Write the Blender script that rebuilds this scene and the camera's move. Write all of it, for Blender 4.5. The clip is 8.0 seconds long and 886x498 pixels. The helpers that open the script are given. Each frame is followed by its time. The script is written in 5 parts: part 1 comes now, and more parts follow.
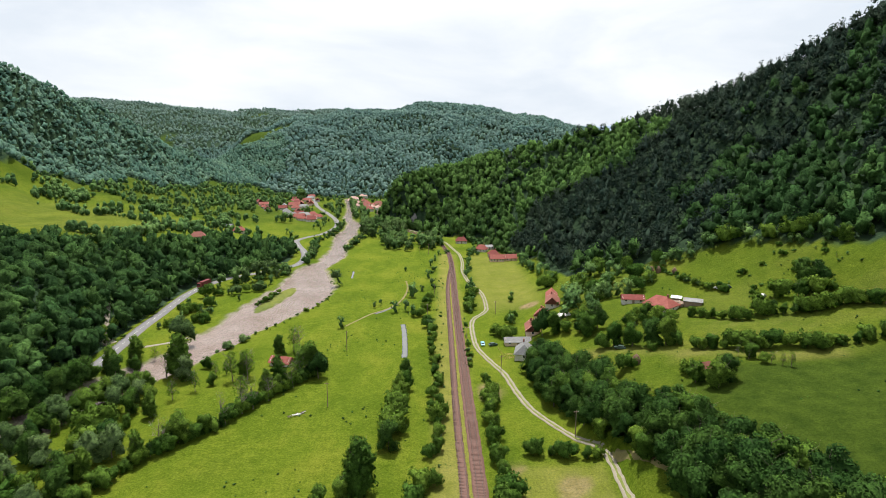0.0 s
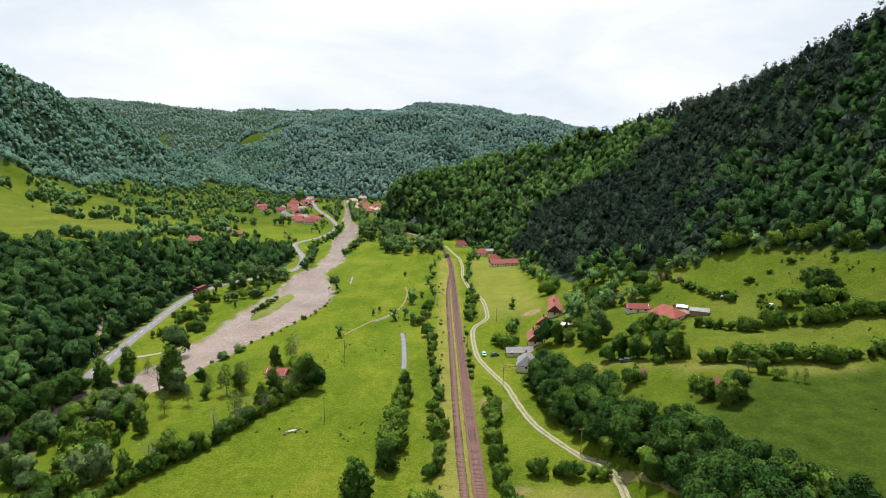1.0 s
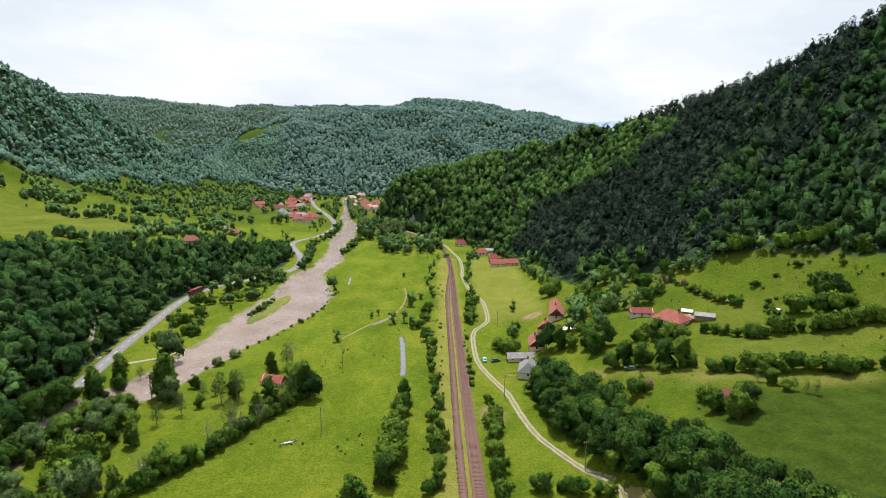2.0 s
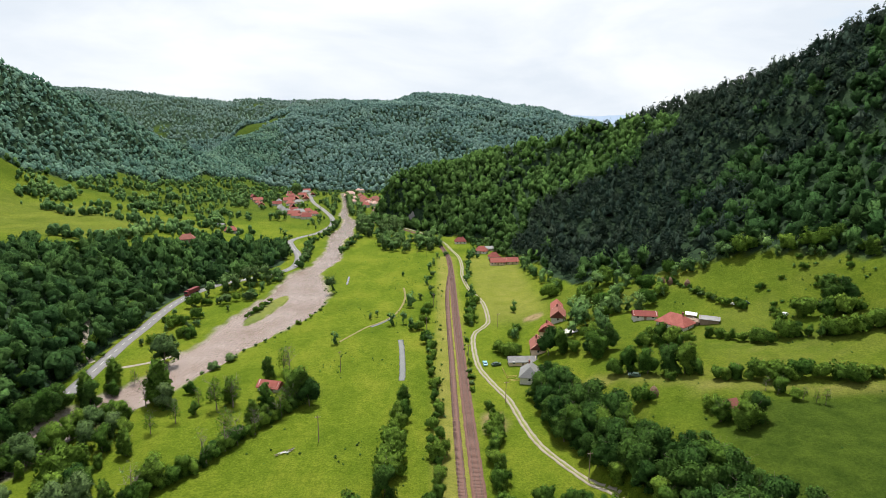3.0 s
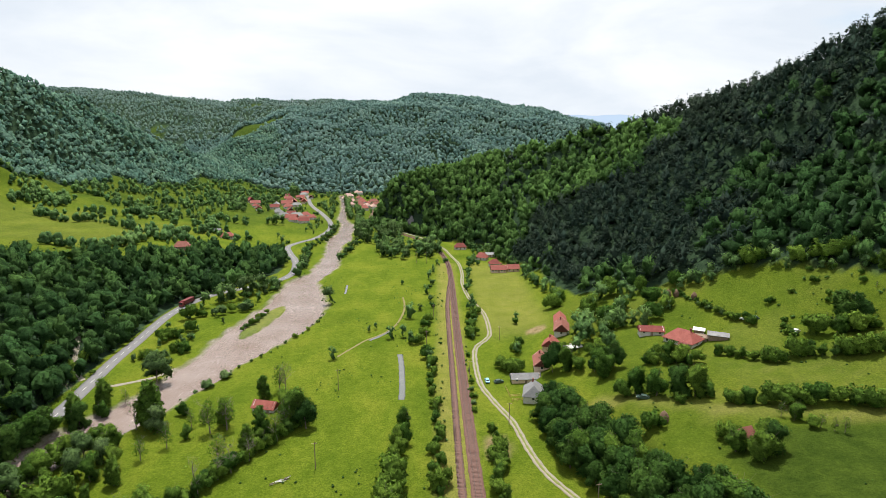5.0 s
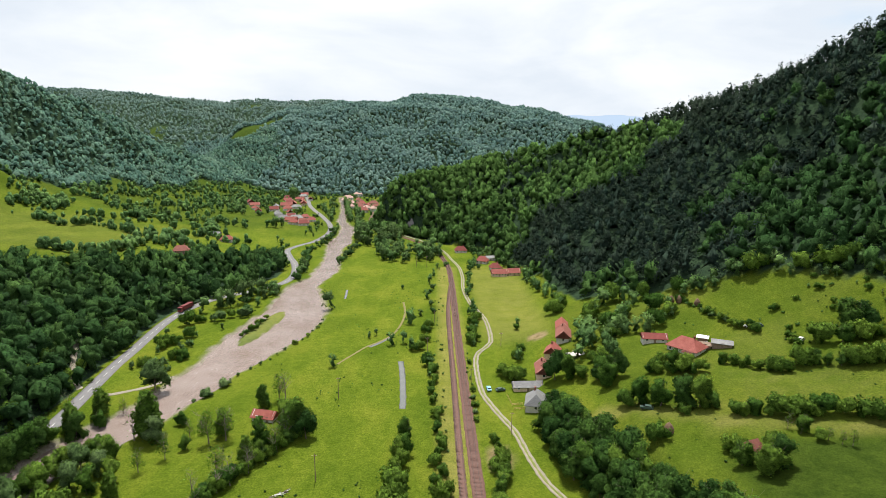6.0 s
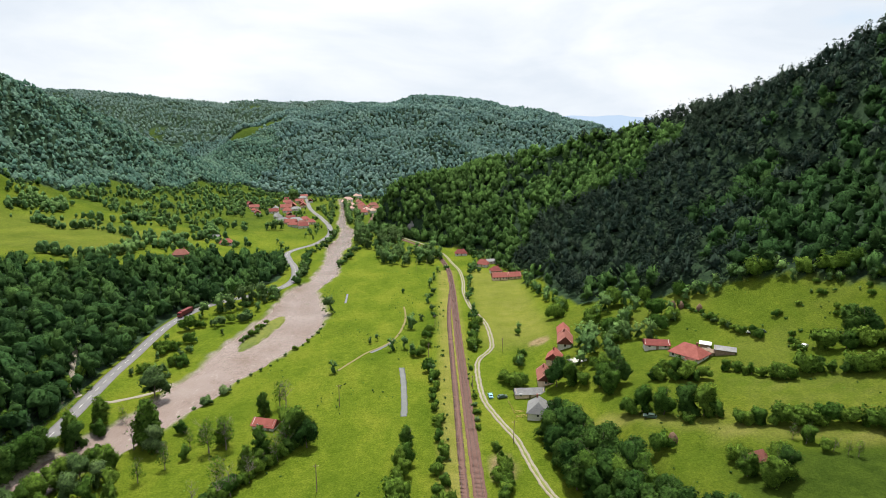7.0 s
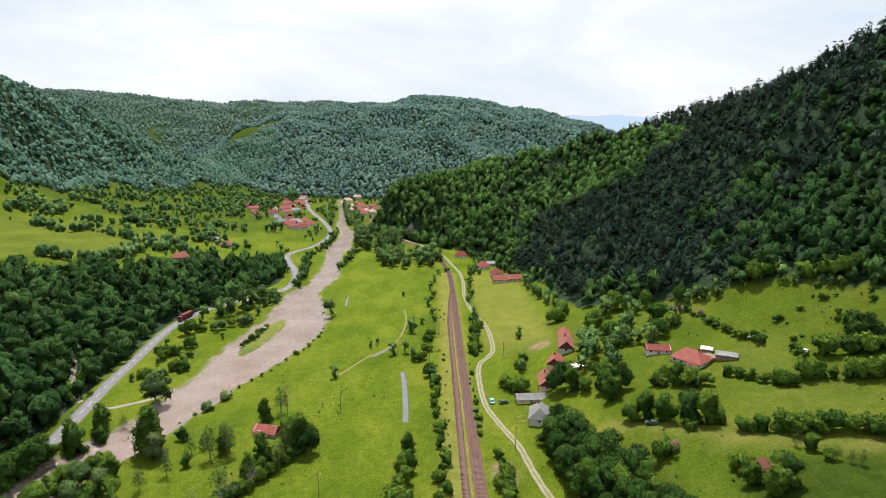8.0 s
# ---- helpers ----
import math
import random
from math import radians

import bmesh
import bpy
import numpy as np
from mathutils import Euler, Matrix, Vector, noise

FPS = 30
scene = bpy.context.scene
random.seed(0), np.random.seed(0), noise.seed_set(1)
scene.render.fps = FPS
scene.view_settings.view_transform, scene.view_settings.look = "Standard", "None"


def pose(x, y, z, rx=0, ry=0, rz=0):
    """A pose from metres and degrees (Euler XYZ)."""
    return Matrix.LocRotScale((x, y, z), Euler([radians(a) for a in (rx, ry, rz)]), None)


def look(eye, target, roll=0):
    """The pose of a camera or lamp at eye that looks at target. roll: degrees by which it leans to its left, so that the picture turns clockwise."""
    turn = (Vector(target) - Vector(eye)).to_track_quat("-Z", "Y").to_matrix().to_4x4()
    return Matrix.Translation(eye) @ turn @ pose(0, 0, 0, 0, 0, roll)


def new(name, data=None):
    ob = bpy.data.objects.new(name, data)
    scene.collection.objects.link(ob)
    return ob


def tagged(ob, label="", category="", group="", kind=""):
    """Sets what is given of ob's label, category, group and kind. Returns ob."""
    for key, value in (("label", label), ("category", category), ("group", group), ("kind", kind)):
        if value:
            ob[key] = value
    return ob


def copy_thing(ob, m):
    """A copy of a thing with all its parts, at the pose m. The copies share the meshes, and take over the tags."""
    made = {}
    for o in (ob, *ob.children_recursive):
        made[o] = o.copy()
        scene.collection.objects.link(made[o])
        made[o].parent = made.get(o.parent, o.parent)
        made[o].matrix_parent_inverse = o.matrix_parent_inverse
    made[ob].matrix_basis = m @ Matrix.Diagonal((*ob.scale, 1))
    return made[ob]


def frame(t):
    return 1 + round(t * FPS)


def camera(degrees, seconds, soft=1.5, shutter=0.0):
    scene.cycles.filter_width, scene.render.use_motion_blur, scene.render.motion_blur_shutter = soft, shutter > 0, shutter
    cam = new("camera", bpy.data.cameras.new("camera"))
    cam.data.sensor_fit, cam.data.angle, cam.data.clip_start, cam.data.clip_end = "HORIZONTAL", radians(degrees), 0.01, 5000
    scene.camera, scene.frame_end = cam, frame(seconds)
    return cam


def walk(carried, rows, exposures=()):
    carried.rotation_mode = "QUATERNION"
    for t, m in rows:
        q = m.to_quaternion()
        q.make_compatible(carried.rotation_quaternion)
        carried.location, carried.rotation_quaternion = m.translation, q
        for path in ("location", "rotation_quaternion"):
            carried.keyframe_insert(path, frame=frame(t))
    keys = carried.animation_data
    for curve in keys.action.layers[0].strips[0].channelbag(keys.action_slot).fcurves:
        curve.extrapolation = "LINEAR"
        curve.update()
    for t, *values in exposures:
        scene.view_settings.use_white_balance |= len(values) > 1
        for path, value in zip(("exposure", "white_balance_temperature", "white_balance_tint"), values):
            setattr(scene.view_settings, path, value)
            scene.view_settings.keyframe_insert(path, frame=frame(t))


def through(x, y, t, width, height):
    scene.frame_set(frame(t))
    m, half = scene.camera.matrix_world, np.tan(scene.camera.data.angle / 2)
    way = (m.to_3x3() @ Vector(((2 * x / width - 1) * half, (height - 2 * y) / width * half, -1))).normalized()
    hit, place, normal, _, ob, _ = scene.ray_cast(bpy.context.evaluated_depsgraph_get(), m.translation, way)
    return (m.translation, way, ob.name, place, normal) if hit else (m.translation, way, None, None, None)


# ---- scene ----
import functools

cam = camera(75.4, 8.0, 0.8)
METRES, EYE, TILT, LEAN, TURN = 37.8, 87.3, -10.0, 0.0, 0.0
ROWS = [
    (0.0, 0.0, 0.0, 0.0, 0.0, 0.0, -0.0),
    (0.5, -0.0053, 0.0798, 0.0453, -0.03, -0.0, -0.0),
    (1.0, -0.0113, 0.1582, 0.0912, -0.06, -0.0, -0.03),
    (1.5, -0.0171, 0.2342, 0.1374, -0.12, -0.14, -0.02),
    (3.0, -0.0288, 0.4319, 0.2721, -0.26, -1.07, 0.0),
    (3.5, -0.0333, 0.4863, 0.3141, -0.3, -1.11, 0.03),
    (4.0, -0.0378, 0.5362, 0.3534, -0.32, -1.14, 0.06),
    (4.5, -0.0433, 0.5819, 0.3925, -0.36, -1.18, 0.07),
    (6.0, -0.0653, 0.6833, 0.5035, -0.43, -1.17, 0.11),
    (6.5, -0.0749, 0.7049, 0.5358, -0.45, -1.16, 0.14),
    (7.0, -0.0854, 0.718, 0.568, -0.5, -1.15, 0.19),
    (7.5, -0.0962, 0.7247, 0.5992, -0.56, -1.16, 0.2),
    (8.0, -0.108, 0.7271, 0.6299, -0.59, -1.21, 0.24),
]
walk(cam, [(t, pose(0, 0, EYE, TILT, LEAN, TURN) @ pose(METRES * x, METRES * y, METRES * z, 90 + pitch, roll, yaw)) for t, x, y, z, yaw, pitch, roll in ROWS])

# ---------------------------------------------------------------- world, sun
SUN_EL, SUN_DIR = 69.0, (-0.05, 0.999)          # degrees above the horizon; heading from which the light comes
scene.view_settings.exposure = 0.93
world = bpy.data.worlds.new("sky")
scene.world = world
world.use_nodes = True
wn, wl = world.node_tree.nodes, world.node_tree.links
wn.clear()
sky = wn.new("ShaderNodeTexSky")
sky.sky_type, sky.sun_disc = "NISHITA", False
sky.sun_elevation, sky.sun_rotation = radians(SUN_EL), math.atan2(SUN_DIR[0], SUN_DIR[1])
sky.air_density, sky.dust_density = 1.0, 2.0
wco = wn.new("ShaderNodeTexCoord")
wmap = wn.new("ShaderNodeMapping")
wmap.inputs["Scale"].default_value = (1.0, 1.0, 3.2)
wl.new(wco.outputs["Generated"], wmap.inputs["Vector"])
cloud = wn.new("ShaderNodeTexNoise")
cloud.inputs["Scale"].default_value, cloud.inputs["Detail"].default_value, cloud.inputs["Roughness"].default_value = 2.3, 7.0, 0.55
cloud.inputs["Distortion"].default_value = 0.4
wl.new(wmap.outputs[0], cloud.inputs["Vector"])
cover = wn.new("ShaderNodeValToRGB")
cover.color_ramp.elements[0].position, cover.color_ramp.elements[1].position = 0.16, 0.36
wl.new(cloud.outputs["Fac"], cover.inputs["Fac"])
shade = wn.new("ShaderNodeValToRGB")
shade.color_ramp.elements[0].position, shade.color_ramp.elements[0].color = 0.38, (4.7, 5.1, 5.6, 1)
shade.color_ramp.elements[1].position, shade.color_ramp.elements[1].color = 0.60, (5.9, 6.1, 6.3, 1)
wl.new(cloud.outputs["Fac"], shade.inputs["Fac"])
wmix = wn.new("ShaderNodeMixRGB")
wl.new(cover.outputs["Color"], wmix.inputs["Fac"])
wl.new(sky.outputs["Color"], wmix.inputs["Color1"])
wl.new(shade.outputs["Color"], wmix.inputs["Color2"])
wbg = wn.new("ShaderNodeBackground")
wbg.inputs["Strength"].default_value = 0.09
wl.new(wmix.outputs["Color"], wbg.inputs["Color"])
wout = wn.new("ShaderNodeOutputWorld")
wl.new(wbg.outputs[0], wout.inputs["Surface"])
sun_data = bpy.data.lights.new("sun", "SUN")
sun_data.energy, sun_data.angle, sun_data.color = 3.7, radians(0.6), (1.0, 0.95, 0.86)
sun = new("sun", sun_data)
ce = math.cos(radians(SUN_EL))
sun.matrix_world = look((SUN_DIR[0] * 300 * ce, SUN_DIR[1] * 300 * ce, 300 * math.sin(radians(SUN_EL))), (0, 0, 0))

# ---------------------------------------------------------------- materials
def material(name, rough=0.8, metal=0.0, spec=0.3):
    m = bpy.data.materials.new(name)
    m.use_nodes = True
    n, l = m.node_tree.nodes, m.node_tree.links
    b = n["Principled BSDF"]
    b.inputs["Roughness"].default_value, b.inputs["Metallic"].default_value = rough, metal
    b.inputs["Specular IOR Level"].default_value = spec
    return m, n, l, b


def ramp(n, l, source, stops):
    r = n.new("ShaderNodeValToRGB")
    while len(r.color_ramp.elements) < len(stops):
        r.color_ramp.elements.new(0.5)
    for e, (p, c) in zip(r.color_ramp.elements, stops):
        e.position, e.color = p, (*c, 1)
    l.new(source, r.inputs["Fac"])
    return r.outputs["Color"]


def noise_of(n, l, scale, detail=4.0, rough=0.55, stretch=None):
    """Noise in world metres."""
    g = n.new("ShaderNodeNewGeometry")
    t = n.new("ShaderNodeTexNoise")
    t.inputs["Scale"].default_value, t.inputs["Detail"].default_value, t.inputs["Roughness"].default_value = scale, detail, rough
    if stretch:
        mp = n.new("ShaderNodeMapping")
        mp.inputs["Scale"].default_value = stretch
        l.new(g.outputs["Position"], mp.inputs["Vector"])
        l.new(mp.outputs[0], t.inputs["Vector"])
    else:
        l.new(g.outputs["Position"], t.inputs["Vector"])
    return t.outputs["Fac"]


def mix(n, l, fac, a, b, kind="MIX"):
    m = n.new("ShaderNodeMixRGB")
    m.blend_type = kind
    for key, v in (("Fac", fac), ("Color1", a), ("Color2", b)):
        if isinstance(v, (int, float)):
            m.inputs[key].default_value = v
        elif isinstance(v, tuple):
            m.inputs[key].default_value = (*v, 1)
        else:
            l.new(v, m.inputs[key])
    return m.outputs["Color"]


def bump(n, l, b, source, strength, distance):
    k = n.new("ShaderNodeBump")
    k.inputs["Strength"].default_value, k.inputs["Distance"].default_value = strength, distance
    l.new(source, k.inputs["Height"])
    l.new(k.outputs[0], b.inputs["Normal"])


def attr(n, name):
    a = n.new("ShaderNodeAttribute")
    a.attribute_name = name
    return a.outputs["Fac"]


def plain(name, colour, colour2, scale=1.0, rough=0.8, metal=0.0, spec=0.3, relief=0.0):
    """A surface of two tones mixed at two scales."""
    m, n, l, b = material(name, rough, metal, spec)
    c = ramp(n, l, noise_of(n, l, scale), [(0.3, colour), (0.7, colour2)])
    c = mix(n, l, 0.35, c, ramp(n, l, noise_of(n, l, scale * 9), [(0.3, tuple(v * 0.6 for v in colour)), (0.7, tuple(min(1, v * 1.3) for v in colour2))]))
    l.new(c, b.inputs["Base Color"])
    if relief:
        bump(n, l, b, noise_of(n, l, scale * 9), 0.6, relief)
    return m


def foliage(name, dark, light, per="object", spread=0.4, through=0.46, grain=1.0):
    """Leaves: tint by tree, then by leaf, with some light passing through."""
    m, n, l, b = material(name, 0.85, 0.0, 0.05)
    if per == "object":
        o = n.new("ShaderNodeObjectInfo")
        tree = o.outputs["Random"]
    else:
        tree = attr(n, "tint")
    c = ramp(n, l, tree, [(0.0, dark), (0.55, tuple((p + q) / 2 for p, q in zip(dark, light))), (1.0, light)])
    g = n.new("ShaderNodeNewGeometry")
    leaf = ramp(n, l, g.outputs["Random Per Island"], [(0.0, (1 - spread,) * 3), (1.0, (1 + spread,) * 3)])
    c = mix(n, l, 1.0, c, leaf, "MULTIPLY")
    fine = ramp(n, l, noise_of(n, l, 0.8, 6, 0.75), [(0.34, tuple(1 - grain * (1 - v) for v in (0.42, 0.45, 0.50))), (0.66, tuple(1 + grain * (v - 1) for v in (1.62, 1.56, 1.35)))])
    c = mix(n, l, 1.0, c, fine, "MULTIPLY")
    l.new(c, b.inputs["Base Color"])
    pa = n.new("ShaderNodeAttribute")
    pa.attribute_name = "puff"
    vt = n.new("ShaderNodeVectorTransform")
    vt.vector_type, vt.convert_from, vt.convert_to = "NORMAL", "OBJECT", "WORLD"
    l.new(pa.outputs["Vector"], vt.inputs[0])
    jit = n.new("ShaderNodeTexNoise")
    jit.inputs["Scale"].default_value, jit.inputs["Detail"].default_value, jit.inputs["Roughness"].default_value = 1.1, 5.0, 0.7
    gp = n.new("ShaderNodeNewGeometry")
    l.new(gp.outputs["Position"], jit.inputs["Vector"])
    va = n.new("ShaderNodeVectorMath")
    va.operation = "MULTIPLY_ADD"
    va.inputs[1].default_value, va.inputs[2].default_value = (2.1 * grain,) * 3, (-1.05 * grain,) * 3
    l.new(jit.outputs["Color"], va.inputs[0])
    vs_ = n.new("ShaderNodeVectorMath")
    vs_.operation = "ADD"
    l.new(vt.outputs[0], vs_.inputs[0])
    l.new(va.outputs[0], vs_.inputs[1])
    vn = n.new("ShaderNodeVectorMath")
    vn.operation = "NORMALIZE"
    l.new(vs_.outputs[0], vn.inputs[0])
    l.new(vn.outputs[0], b.inputs["Normal"])
    tr = n.new("ShaderNodeBsdfTranslucent")
    l.new(vt.outputs[0], tr.inputs["Normal"])
    l.new(mix(n, l, 1.0, c, (0.95, 1.25, 0.4), "MULTIPLY"), tr.inputs["Color"])
    ms = n.new("ShaderNodeMixShader")
    ms.inputs["Fac"].default_value = through
    l.new(b.outputs[0], ms.inputs[1])
    l.new(tr.outputs[0], ms.inputs[2])
    l.new(ms.outputs[0], n["Material Output"].inputs["Surface"])
    return m


def ground_material():
    m, n, l, b = material("meadow_grass", 0.97, 0.0, 0.02)
    c = ramp(n, l, noise_of(n, l, 0.025, 5), [(0.3, (0.063, 0.096, 0.0071)), (0.55, (0.086, 0.118, 0.0089)), (0.75, (0.117, 0.129, 0.0161))])
    c = mix(n, l, 0.6, c, ramp(n, l, noise_of(n, l, 0.35, 6, 0.65), [(0.3, (0.050, 0.087, 0.0054)), (0.7, (0.135, 0.168, 0.0196))]))
    c = mix(n, l, 0.25, c, ramp(n, l, noise_of(n, l, 2.5, 3), [(0.35, (0.034, 0.060, 0.0045)), (0.65, (0.150, 0.178, 0.0232))]))
    c = mix(n, l, 1.0, c, ramp(n, l, noise_of(n, l, 0.045, 6, 0.62, (1.0, 0.55, 1.0)), [(0.34, (0.68, 0.80, 0.72)), (0.5, (0.98, 1.02, 1.0)), (0.66, (1.34, 1.20, 1.4))]), "MULTIPLY")
    dry = ramp(n, l, noise_of(n, l, 0.12, 5), [(0.3, (0.14, 0.15, 0.030)), (0.7, (0.21, 0.195, 0.060))])
    c = mix(n, l, attr(n, "dry"), c, dry)
    # dark lush grass, also used for cloud shade painted on the lower right slope
    lush_shade = ramp(n, l, noise_of(n, l, 0.2, 5), [(0.3, (0.026, 0.047, 0.007)), (0.7, (0.050, 0.078, 0.011))])
    c = mix(n, l, attr(n, "lush_shade"), c, lush_shade)
    soil = ramp(n, l, noise_of(n, l, 0.3, 6), [(0.3, (0.15, 0.10, 0.06)), (0.7, (0.30, 0.22, 0.15))])
    c = mix(n, l, attr(n, "soil"), c, soil)
    # dark green ground wherever woods stand, close to the leaves' colour
    wood_floor = ramp(n, l, noise_of(n, l, 0.3, 5), [(0.3, (0.018, 0.036, 0.021)), (0.7, (0.036, 0.062, 0.033))])
    c = mix(n, l, attr(n, "wood"), c, wood_floor)
    c = mix(n, l, 1.0, c, ramp(n, l, noise_of(n, l, 1.4, 6, 0.75), [(0.36, (0.78, 0.81, 0.84)), (0.64, (1.24, 1.20, 1.1))]), "MULTIPLY")
    stones = ramp(n, l, noise_of(n, l, 0.9, 6, 0.7), [(0.3, (0.15, 0.125, 0.10)), (0.7, (0.32, 0.28, 0.25))])
    c = mix(n, l, attr(n, "gravel"), c, stones)
    l.new(c, b.inputs["Base Color"])
    bump(n, l, b, noise_of(n, l, 1.1, 7, 0.75), 1.0, 0.7)
    return m


def water_material():
    m, n, l, b = material("muddy_water", 0.16, 0.0, 0.5)
    c = ramp(n, l, noise_of(n, l, 0.05, 4), [(0.3, (0.168, 0.120, 0.100)), (0.7, (0.225, 0.178, 0.162))])
    foam = ramp(n, l, noise_of(n, l, 0.42, 8, 0.76, (1.7, 0.8, 1)), [(0.575, (0, 0, 0)), (0.76, (1, 1, 1))])
    c = mix(n, l, foam, c, (0.50, 0.43, 0.39))
    l.new(c, b.inputs["Base Color"])
    bump(n, l, b, noise_of(n, l, 0.6, 7, 0.68, (1.5, 0.7, 1)), 0.8, 0.6)
    return m


M_GROUND, M_WATER = ground_material(), water_material()
M_POND = plain("still_water", (0.10, 0.11, 0.10), (0.14, 0.14, 0.13), 0.2, 0.06, 0, 0.5)
M_LEAF = foliage("leaves_broad", (0.047, 0.108, 0.020), (0.132, 0.212, 0.033))
M_LEAF_PALE = foliage("leaves_willow", (0.074, 0.132, 0.048), (0.130, 0.195, 0.080))
M_LEAF_DARK = foliage("leaves_dark", (0.027, 0.070, 0.017), (0.062, 0.122, 0.025))
M_WOODS = foliage("leaves_forest", (0.031, 0.076, 0.026), (0.100, 0.192, 0.054), "tree", 0.35)
# pale blue-green puts the air's haze into the valley-head leaves
M_HEAD_HAZE = foliage("leaves_valley_head_haze", (0.112, 0.200, 0.198), (0.190, 0.290, 0.268), "tree", 0.2, 0.46, 0.5)
# palest leaves: distance haze is mixed into the ridge forest's colour
M_RIDGE_HAZE = foliage("leaves_ridge_haze", (0.150, 0.230, 0.220), (0.215, 0.300, 0.275), "tree", 0.1, 0.46, 0.25)
# left hillside: a weaker blue haze tint put into the leaf colour
M_SLOPE_HAZE = foliage("leaves_slope_haze", (0.090, 0.182, 0.154), (0.170, 0.270, 0.208), "tree", 0.25, 0.46, 0.6)
# a little haze is put into this green: brighter, slightly bluer
M_ORCHARD = foliage("leaves_orchard", (0.082, 0.165, 0.062), (0.160, 0.265, 0.090), "tree", 0.25)
M_PINE = foliage("needles_forest", (0.017, 0.034, 0.027), (0.044, 0.066, 0.046), "tree", 0.25, 0.2, 0.7)
M_BARK = plain("bark", (0.10, 0.08, 0.06), (0.17, 0.14, 0.11), 2.0, 0.9)
M_TWIG = plain("bare_twigs", (0.16, 0.13, 0.11), (0.24, 0.20, 0.17), 2.0, 0.9)
M_ASPHALT = plain("worn_asphalt", (0.115, 0.112, 0.116), (0.165, 0.162, 0.166), 0.5, 0.85)
M_PAINT = plain("road_paint", (0.40, 0.40, 0.39), (0.54, 0.54, 0.53), 1.0, 0.7)
M_TRACK = plain("pale_gravel_track", (0.175, 0.152, 0.115), (0.26, 0.235, 0.19), 0.6, 0.95)
M_BALLAST = plain("rusty_ballast", (0.092, 0.049, 0.040), (0.148, 0.082, 0.066), 0.8, 0.95, relief=0.1)
M_VERGE = plain("dry_verge", (0.125, 0.120, 0.038), (0.185, 0.155, 0.065), 0.5, 0.95)
M_SLEEPER = plain("weathered_sleeper", (0.098, 0.058, 0.049), (0.155, 0.094, 0.080), 1.5, 0.9)
M_RAIL = plain("rail_steel", (0.060, 0.038, 0.032), (0.10, 0.070, 0.060), 1.0, 0.6, 0.3)
M_TILE = plain("red_roof_tiles", (0.185, 0.042, 0.034), (0.27, 0.082, 0.066), 0.6, 0.8, relief=0.05)
M_TILE_OLD = plain("faded_orange_tiles", (0.165, 0.055, 0.043), (0.235, 0.090, 0.072), 0.5, 0.85, relief=0.05)
M_TILE_DARK = plain("dark_red_tiles", (0.13, 0.028, 0.026), (0.20, 0.050, 0.042), 0.5, 0.85, relief=0.05)
M_GREYROOF = plain("grey_sheet_roof", (0.12, 0.12, 0.125), (0.21, 0.21, 0.215), 0.4, 0.6)
M_PLASTER = plain("white_plaster", (0.46, 0.44, 0.40), (0.62, 0.60, 0.56), 0.6, 0.9)
M_OCHRE = plain("ochre_plaster", (0.52, 0.38, 0.26), (0.66, 0.52, 0.38), 0.6, 0.9)
M_TIMBER = plain("old_boards", (0.16, 0.11, 0.08), (0.28, 0.21, 0.16), 1.2, 0.9)
M_PANE = plain("window_pane", (0.02, 0.025, 0.03), (0.04, 0.045, 0.05), 1.0, 0.08, 0, 0.5)
M_FRAME = plain("white_window_frame", (0.6, 0.6, 0.58), (0.75, 0.75, 0.72), 1.0, 0.6)
M_ROCK = plain("limestone_rock", (0.14, 0.13, 0.135), (0.25, 0.235, 0.235), 0.2, 0.95, relief=0.4)
# ---------------------------------------------------------------- terrain: one height function for everything


RIGHT = [
    (60, (48, 0), (68, 13), (88, 20), (135, 27), (180, 38), (215, 60), (330, 165), (430, 190)),
    (180, (40, 0), (60, 15), (80, 20), (125, 24), (165, 34), (205, 60), (325, 170), (430, 195)),
    (235, (33, 0), (60, 11), (85, 17.5), (122, 22), (152, 31), (180, 52), (320, 173), (430, 195)),
    (300, (38, 0), (58, 7), (80, 15), (104, 21), (143, 42), (205, 84), (300, 174), (400, 206)),
    (370, (50, 0), (64, 4), (80, 9), (112, 30), (170, 70), (215, 108), (290, 174), (400, 196)),
    (440, (58, 0), (68, 8), (86, 24), (120, 50), (190, 98), (255, 153), (305, 184), (400, 192)),
    (500, (45, 0), (54, 8), (75, 27), (120, 62), (200, 120), (245, 145), (300, 148), (400, 140)),
    (530, (30, 0), (42, 8), (65, 28), (120, 72), (180, 112), (223, 132), (300, 128), (400, 110)),
    (565, (8, 0), (18, 9), (45, 32), (90, 62), (140, 92), (185, 113), (260, 108), (400, 80)),
    (590, (-8, 0), (0, 12), (30, 42), (70, 70), (105, 90), (140, 105), (220, 90), (400, 60)),
    (640, (-48, 0), (-38, 26), (-15, 62), (20, 70), (51, 76), (90, 70), (160, 60), (400, 40)),
    (665, (-76, 0), (-64, 30), (-50, 50), (-10, 54), (40, 52), (90, 50), (160, 45), (400, 40)),
    (720, (-66, 0), (-40, 16), (0, 30), (40, 36), (90, 40), (160, 45), (250, 50), (400, 60)),
    (900, (-70, 0), (-30, 10), (20, 20), (60, 30), (120, 40), (200, 50), (300, 60), (400, 80)),
]
